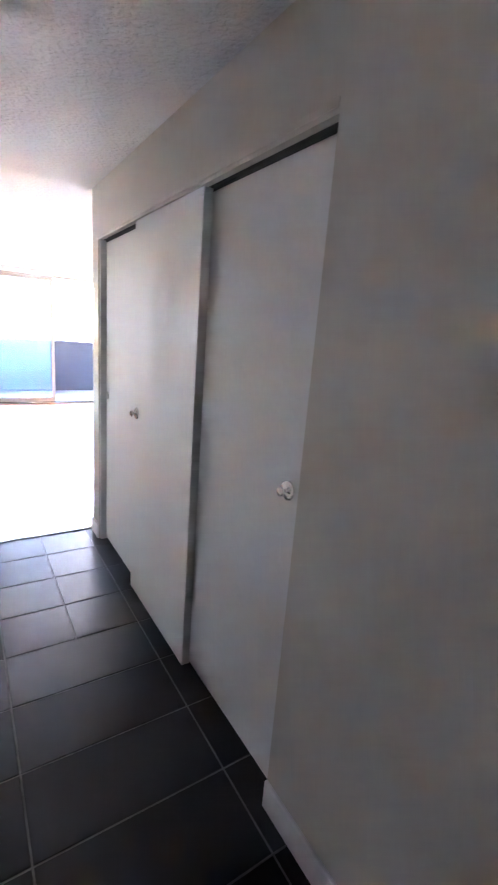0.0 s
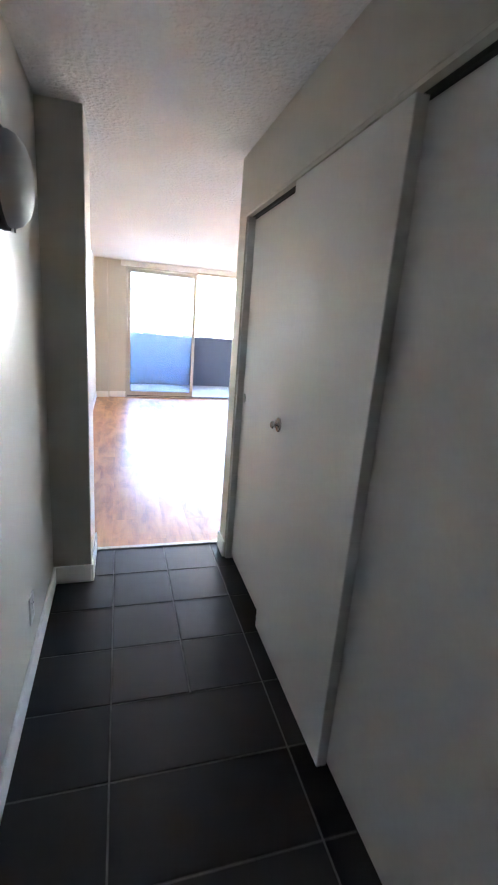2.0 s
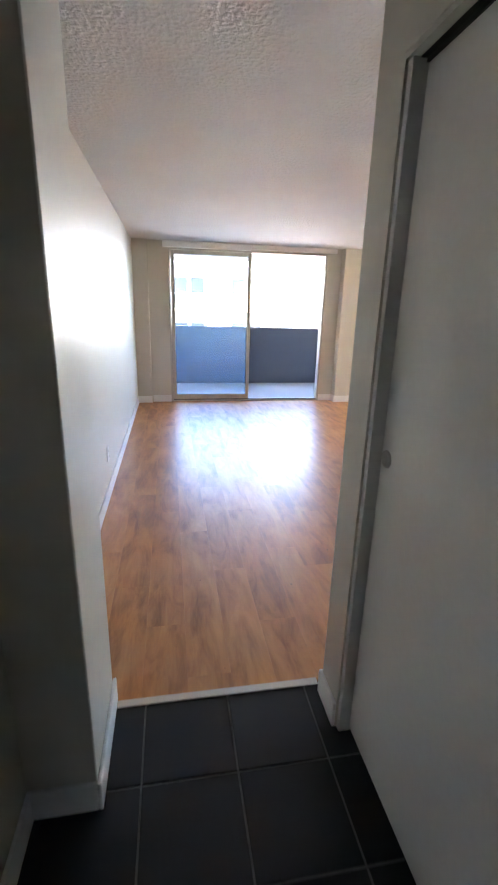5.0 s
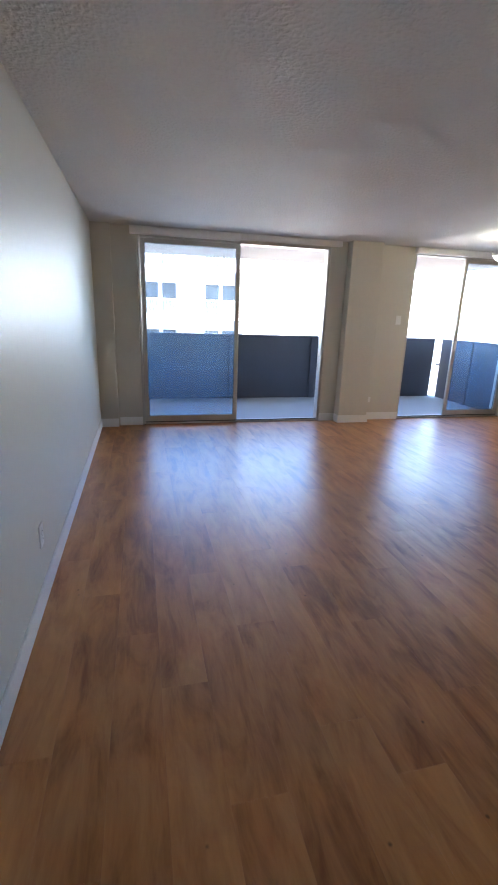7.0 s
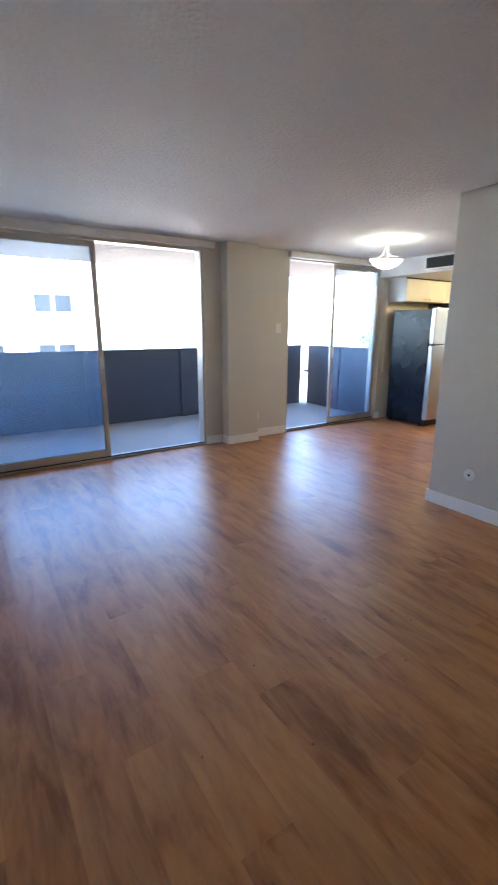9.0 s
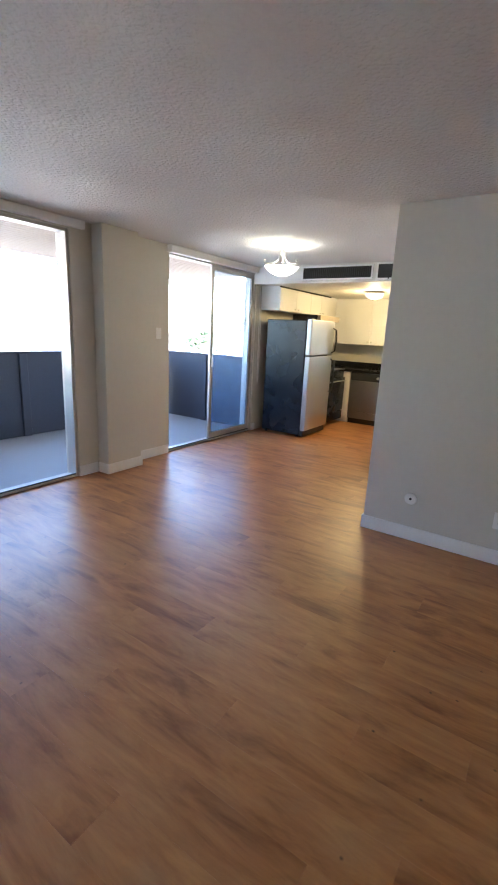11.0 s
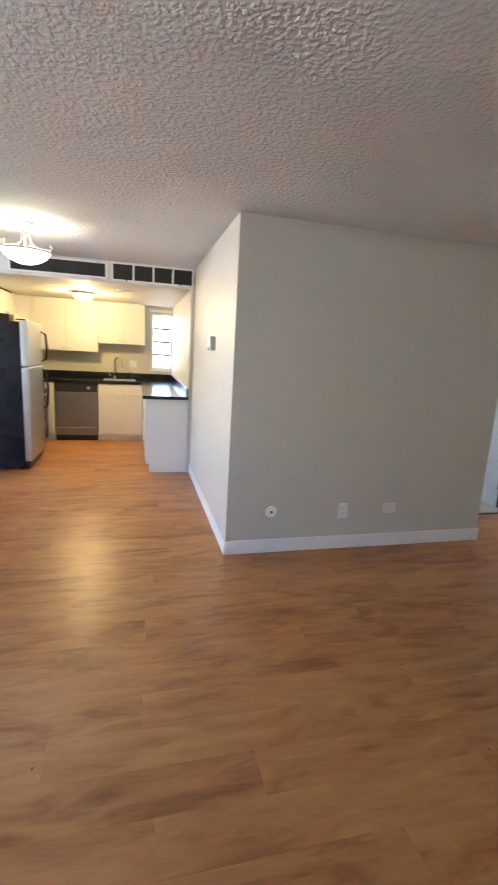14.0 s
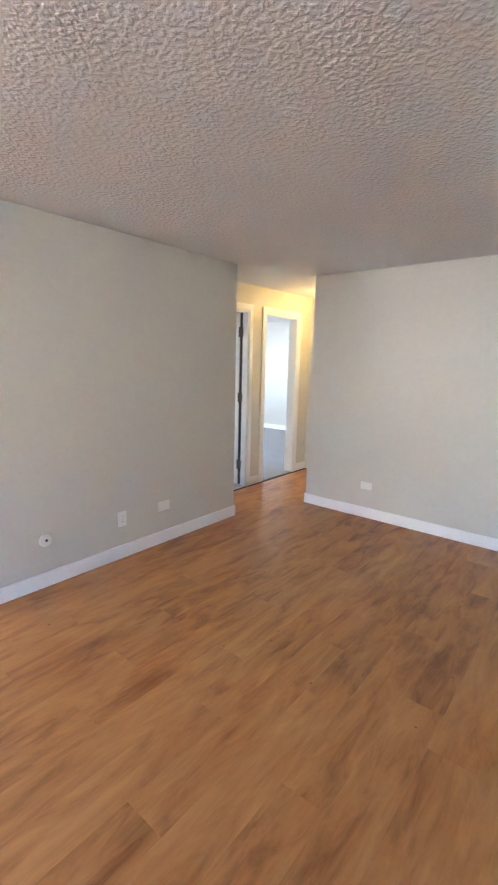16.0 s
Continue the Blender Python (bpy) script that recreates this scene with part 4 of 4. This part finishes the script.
arch = [(8.26, 6.95, CT1)] + [(8.26 - 0.085 * (1 - math.cos(a)), 6.95 - 0.06 * (1 - math.cos(a)), 1.16 + 0.10 * math.sin(a)) for a in [k * math.pi / 10 for k in range(11)]] + [(8.09, 6.83, 1.11)]
part("spout", tube(arch, 0.013, 12), CHROME, tap)
part("base", lathe([(0, 0), (0.03, 0), (0.03, 0.012), (0.018, 0.03), (0, 0.03)], (8.26, 6.95, CT1 + 0.0005), 20), CHROME, tap)
part("lever", tube([(8.24, 7.02, CT1), (8.24, 7.02, CT1 + 0.07), (8.20, 7.06, CT1 + 0.12)], [0.016, 0.014, 0.008], 10), CHROME, tap)
part("side_sprayer", tube([(8.26, 6.68, CT1), (8.26, 6.68, CT1 + 0.05), (8.245, 6.68, CT1 + 0.11)], [0.018, 0.012, 0.016], 10), BLACK_P, tap)

kwin = thing("window_2", (KIT_E + 0.06, 6.2, 1.5), "narrow white kitchen window with four stacked panes", "window", kind="structure")
yy0, yy1, zz0, zz1 = KW[0] + 0.002, KW[1] - 0.002, KW[2] + 0.002, KW[3] - 0.002
part("window_frame", joined(box((KIT_E + 0.03, yy0, zz0), (KIT_E + 0.08, yy0 + 0.03, zz1), 0.003), box((KIT_E + 0.03, yy1 - 0.03, zz0), (KIT_E + 0.08, yy1, zz1), 0.003),
                            box((KIT_E + 0.031, yy0 + 0.03, zz0), (KIT_E + 0.079, yy1 - 0.03, zz0 + 0.03)), box((KIT_E + 0.031, yy0 + 0.03, zz1 - 0.03), (KIT_E + 0.079, yy1 - 0.03, zz1))), TRIM, kwin)
for i in range(4):
    za = zz0 + 0.03 + (zz1 - zz0 - 0.06) * i / 4
    zb = zz0 + 0.03 + (zz1 - zz0 - 0.06) * (i + 1) / 4
    if i:
        part("glazing_bar", box((KIT_E + 0.036, yy0 + 0.03, za - 0.015), (KIT_E + 0.074, yy1 - 0.03, za + 0.015), 0.002), BRONZE, kwin)
    g = part("pane", box((KIT_E + 0.053, yy0 + 0.031, za + 0.012), (KIT_E + 0.057, yy1 - 0.031, zb - 0.012)), CLEAR, kwin)
    g.visible_shadow = False
part("window_sill", box((KIT_E - 0.02, KIT_S + 0.021, KW[2] - 0.025), (KIT_E - 0.001, KW[1] + 0.02, KW[2]), 0.003), TRIM, kwin)
part("blind_rail", box((KIT_E - 0.03, KIT_S + 0.003, KW[3] + 0.02), (KIT_E - 0.001, KW[1] + 0.03, KW[3] + 0.055), 0.004), TRIM, kwin)

# ---- lamps ----
PX, PY = 4.60, 7.43
pd = thing("pendant_lamp", (PX, PY, H), "lit white bowl pendant lamp on three nickel scroll arms", "pendant lamp")
part("canopy", lathe([(0, 0), (0.062, 0), (0.062, -0.008), (0.045, -0.022), (0.012, -0.03), (0, -0.03)], (PX, PY, H - 0.001), 28), NICKEL, pd)
part("stem", lathe([(0.009, -0.03), (0.009, -0.06), (0.018, -0.068), (0.009, -0.08), (0.009, -0.105), (0, -0.105)], (PX, PY, H), 14), NICKEL, pd)
part("bowl", lathe([(0.0, -0.300), (0.05, -0.296), (0.10, -0.278), (0.145, -0.248), (0.172, -0.212), (0.176, -0.206), (0.170, -0.206), (0.14, -0.243), (0.095, -0.271),
                    (0.05, -0.288), (0, -0.292)], (PX, PY, H), 40), LIT, pd, "glowing white glass bowl")
part("rim", lathe([(0.171, -0.205), (0.182, -0.200), (0.184, -0.208), (0.176, -0.214), (0.171, -0.205)], (PX, PY, H), 40), NICKEL, pd)
for k in range(3):
    a = radians(20 + 120 * k)
    pts = []
    for r, z in ((0.012, -0.06), (0.028, -0.085), (0.034, -0.115), (0.045, -0.150), (0.085, -0.178), (0.135, -0.190), (0.176, -0.195), (0.196, -0.178), (0.192, -0.160), (0.178, -0.162)):
        pts.append((PX + r * math.cos(a), PY + r * math.sin(a), H + z))
    part("arm", tube(pts, 0.0065, 8), NICKEL, pd)
dm = thing("ceiling_light", (7.04, 7.28, KH), "lit warm glass dome lamp under the kitchen ceiling", "ceiling light")
part("base", lathe([(0, 0), (0.13, 0), (0.135, -0.012), (0.128, -0.024), (0, -0.024)], (7.04, 7.28, KH - 0.001), 32), NICKEL, dm)
part("shade", lathe([(0.126, -0.025), (0.128, -0.04), (0.112, -0.068), (0.075, -0.09), (0.03, -0.10), (0, -0.101)], (7.04, 7.28, KH), 36), LIT_W, dm, "glowing warm glass dome")

# ---- outside ----
structure("ground", box((-600, -600, -10.4), (600, 900, -10.0)), GROUND, "pale open ground far below", "ground")


def apartment_building(x0, x1, y0, depth, floors, bays, label, group, z_first=-9.4, storey=3.0):
    """A stucco slab block: recessed balcony bays with rails and dark glass doors, between solid piers."""
    ob = thing("apartment_building", ((x0 + x1) / 2, y0, -10), label, "building", group)
    top = z_first + floors * storey
    part("wall", box((x0, y0 + 1.6, -10), (x1, y0 + depth, top)), STUCCO, ob)
    edges = sorted(v for b in bays for v in b)
    piers = list(zip([x0] + edges[1::2], edges[0::2] + [x1]))
    for a, b in piers:
        if b - a > 0.05:
            part("pier", box((a, y0, -10), (b, y0 + 1.599, top), 0.05), STUCCO, ob)
    part("roof", box((x0 - 0.3, y0 - 0.3, top), (x1 + 0.3, y0 + depth + 0.3, top + 0.5), 0.05), STUCCO, ob)
    for f in range(floors):
        z = z_first + f * storey
        for a, b in bays:
            bal = part("balcony", box((a + 0.002, y0 - 0.3, z - 0.18), (b - 0.002, y0 + 1.598, z), 0.02), STUCCO, ob)
            part("rail", joined(*([box((a + 0.003, y0 - 0.28, z + 0.98), (b - 0.003, y0 - 0.22, z + 1.04))] +
                                  [box((a + (b - a) * k / 12 - 0.012, y0 - 0.262, z + 0.001), (a + (b - a) * k / 12 + 0.012, y0 - 0.238, z + 0.979)) for k in range(1, 12)])), STUCCO, bal)
            for k in range(2):
                wa = a + 0.15 + k * (b - a - 0.2) / 2
                wb = wa + (b - a - 0.4) / 2
                wd = part("window", box((wa, y0 + 1.52, z + 0.05), (wb, y0 + 1.597, z + 2.2)), TRIM, ob)
                part("pane", box((wa + 0.07, y0 + 1.50, z + 0.12), (wb - 0.07, y0 + 1.5195, z + 2.12)), FAR_GLASS, wd)
    return ob


apartment_building(-20, 7.7, 33.4, 14, 5, ((-14.6, -12.0), (-10.5, -7.9), (-6.4, -3.8), (-2.3, 0.3), (0.71, 3.27), (4.8, 7.4)), "white stucco apartment block with balconies across the street", "buildings across the street", -7.95, 3.05)
far = thing("apartment_building", (14, 37, -10), "white stucco block with terracotta balcony fronts", "building", "buildings across the street")
part("wall", box((7.75, 36, -10), (17.5, 50, 7.4), 0.05), STUCCO, far)
for k in range(5):
    part("balcony", box((7.82, 35.2, -7.1 + k * 3.0), (8.75, 35.999, -6.1 + k * 3.0), 0.03), ORANGE, far)


def tower(x, y, w, floors, label):
    """A tall dark block: floor slabs with pale balcony fronts and paired windows on the two near sides."""
    ob = thing("apartment_building", (x, y, -10), label, "building", "buildings across the street")
    top = -10 + floors * 3.1
    part("wall", box((x, y, -10), (x + w, y + w, top), 0.05), TOWER, ob)
    part("roof", box((x - 0.4, y - 0.4, top), (x + w + 0.4, y + w + 0.4, top + 0.6), 0.05), STUCCO, ob)
    for f in range(2, floors):
        z = -10 + f * 3.1
        for k in range(3):
            a = y + 1.0 + k * (w - 1.0) / 3
            wd = part("window", box((x - 0.08, a, z + 0.9), (x - 0.001, a + 2.2, z + 2.5)), TRIM, ob)
            part("pane", box((x - 0.11, a + 0.1, z + 1.0), (x - 0.081, a + 2.1, z + 2.4)), FAR_GLASS, wd)
            if k != 1:
                part("balcony", box((x - 1.2, a - 0.3, z - 0.15), (x - 0.001, a + 2.6, z + 0.8), 0.04), STUCCO, ob)


tower(66, 36, 10, 15, "tall blue-grey tower with pale balconies in the distance")


def tree(x, y, h, r, seed):
    rnd = random.Random(seed)
    ob = thing("tree", (x, y, -10), "leafy green tree beyond the balcony", "tree", "street trees")
    z0 = -10
    bms = [tube([(x, y, z0), (x + 0.1, y, z0 + h * 0.3), (x - 0.1, y + 0.1, z0 + h * 0.62)], [0.28, 0.22, 0.12], 8)]
    tips = []
    for k in range(7):
        a, up = rnd.uniform(0, math.tau), rnd.uniform(0.55, 0.95)
        tip = (x + math.cos(a) * r * 0.6, y + math.sin(a) * r * 0.6, z0 + h * up)
        tips.append(tip)
        bms.append(tube([(x, y, z0 + h * rnd.uniform(0.35, 0.55)), (x + math.cos(a) * r * 0.3, y + math.sin(a) * r * 0.3, z0 + h * (up - 0.1)), tip], [0.1, 0.06, 0.03], 6))
    part("trunk", joined(*bms), BARK, ob)
    verts, faces = [], []
    for _ in range(1500):
        c = Vector(rnd.choice(tips)) + Vector([rnd.gauss(0, 1) for _ in range(3)]).normalized() * rnd.uniform(0.2, r * 0.42)
        u = Vector([rnd.gauss(0, 1) for _ in range(3)]).normalized()
        v = u.orthogonal().normalized()
        s = rnd.uniform(0.10, 0.22)
        i = len(verts)
        verts += [c - u * s, c + v * s * 0.5, c + u * s, c - v * s * 0.5]
        faces.append((i, i + 1, i + 2, i + 3))
    me = bpy.data.meshes.new("crown")
    me.from_pydata(verts, [], faces)
    me.materials.append(LEAF)
    crown = new("crown", me)
    crown.parent = ob
    crown.matrix_parent_inverse = Matrix.Translation(-ob.location)


tree(25.6, 21.7, 14.0, 3.8, 1)
tree(26.1, 27.8, 12.0, 3.2, 2)
tree(28.5, 18.6, 12.6, 3.6, 3)

# ---- floor pieces ----
def slab_piece(w, d, h, ch):
    """A flat piece, centred, with a chamfered upper edge."""
    bm = bmesh.new()
    rings = [[bm.verts.new((sx * (w / 2 - i), sy * (d / 2 - i), z)) for sx, sy in ((-1, -1), (1, -1), (1, 1), (-1, 1))]
             for i, z in ((0, -h), (0, -ch), (ch, 0))]
    for a, b in zip(rings, rings[1:]):
        for k in range(4):
            bm.faces.new((a[k], a[(k + 1) % 4], b[(k + 1) % 4], b[k]))
    bm.faces.new(rings[-1])
    return bm


pieces = {}


def lay(name, x0, x1, y0, y1, top, material, parent, gap, ch):
    w, d = round(x1 - x0 - gap, 3), round(y1 - y0 - gap, 3)
    key = (name, w, d)
    if key not in pieces:
        me = bpy.data.meshes.new(name)
        bm = slab_piece(w, d, 0.008, ch)
        bm.to_mesh(me)
        bm.free()
        me.materials.append(material)
        pieces[key] = me
    ob = new(name, pieces[key])
    ob.parent = parent
    ob.location = ((x0 + x1) / 2, (y0 + y1) / 2, top)
    return ob


tile_floor = structure("floor_hall", box((W_HALL, -1.5, -0.012), (1.30, 3.03, -0.0025)), GROUT, "charcoal square ceramic tile floor with grey joints", "tile floor")
P = 0.308
cols = [(W_HALL, 0.454)] + [(0.454 + k * P, 0.454 + (k + 1) * P) for k in range(2)] + [(1.07, 1.30)]
for k in range(15):
    b = 3.03 - k * P
    wide = [cols[0], (cols[1][0], cols[2][1]), cols[3]]   # double-width tiles past the fourth row
    for c0, c1 in (cols if k < 4 else wide):
        lay("tile", c0, c1, max(b - P, -1.5), b, 0.0 + random.uniform(-0.0004, 0.0004), TILE, tile_floor, 0.006, 0.0015)

wood_floor = structure("floor_living", joined(box((W_LIV, 3.031, -0.012), (KIT_E, N_WALL + 0.01, -0.0015)), box((1.301, 1.6, -0.012), (COR_E + 0.049, 3.031, -0.0015))), UNDER, "warm brown wood-look plank floor", "plank floor")


def stretches(x):
    """Where a row of planks at x runs, from and to."""
    if x < CLOSET:
        return [(3.04, N_WALL + 0.008)]
    if x < COR_W:
        return [(S_LIV, N_WALL + 0.008)]
    if x < E_LIV:
        return [(COR_S, N_WALL + 0.008)]
    if x < COR_E:
        return [(COR_S, S_BLOCK), (N_BLOCK, N_WALL + 0.008)]
    return [(N_BLOCK, N_WALL + 0.008)]


PW, PL = 0.178, 1.22
x = W_LIV
row = 0
while x < KIT_E:
    x1 = min(x + PW, KIT_E)
    shift = (row * 0.41 + random.uniform(-0.12, 0.12)) % PL
    for s0, s1 in stretches((x + x1) / 2):
        y = s0 - shift
        while y < s1:
            a, b = max(y, s0), min(y + PL, s1)
            if b - a > 0.02:
                lay("plank", x, x1, a, b, 0.0, WOOD, wood_floor, 0.0004, 0.0005)
            y += PL
    x, row = x1, row + 1
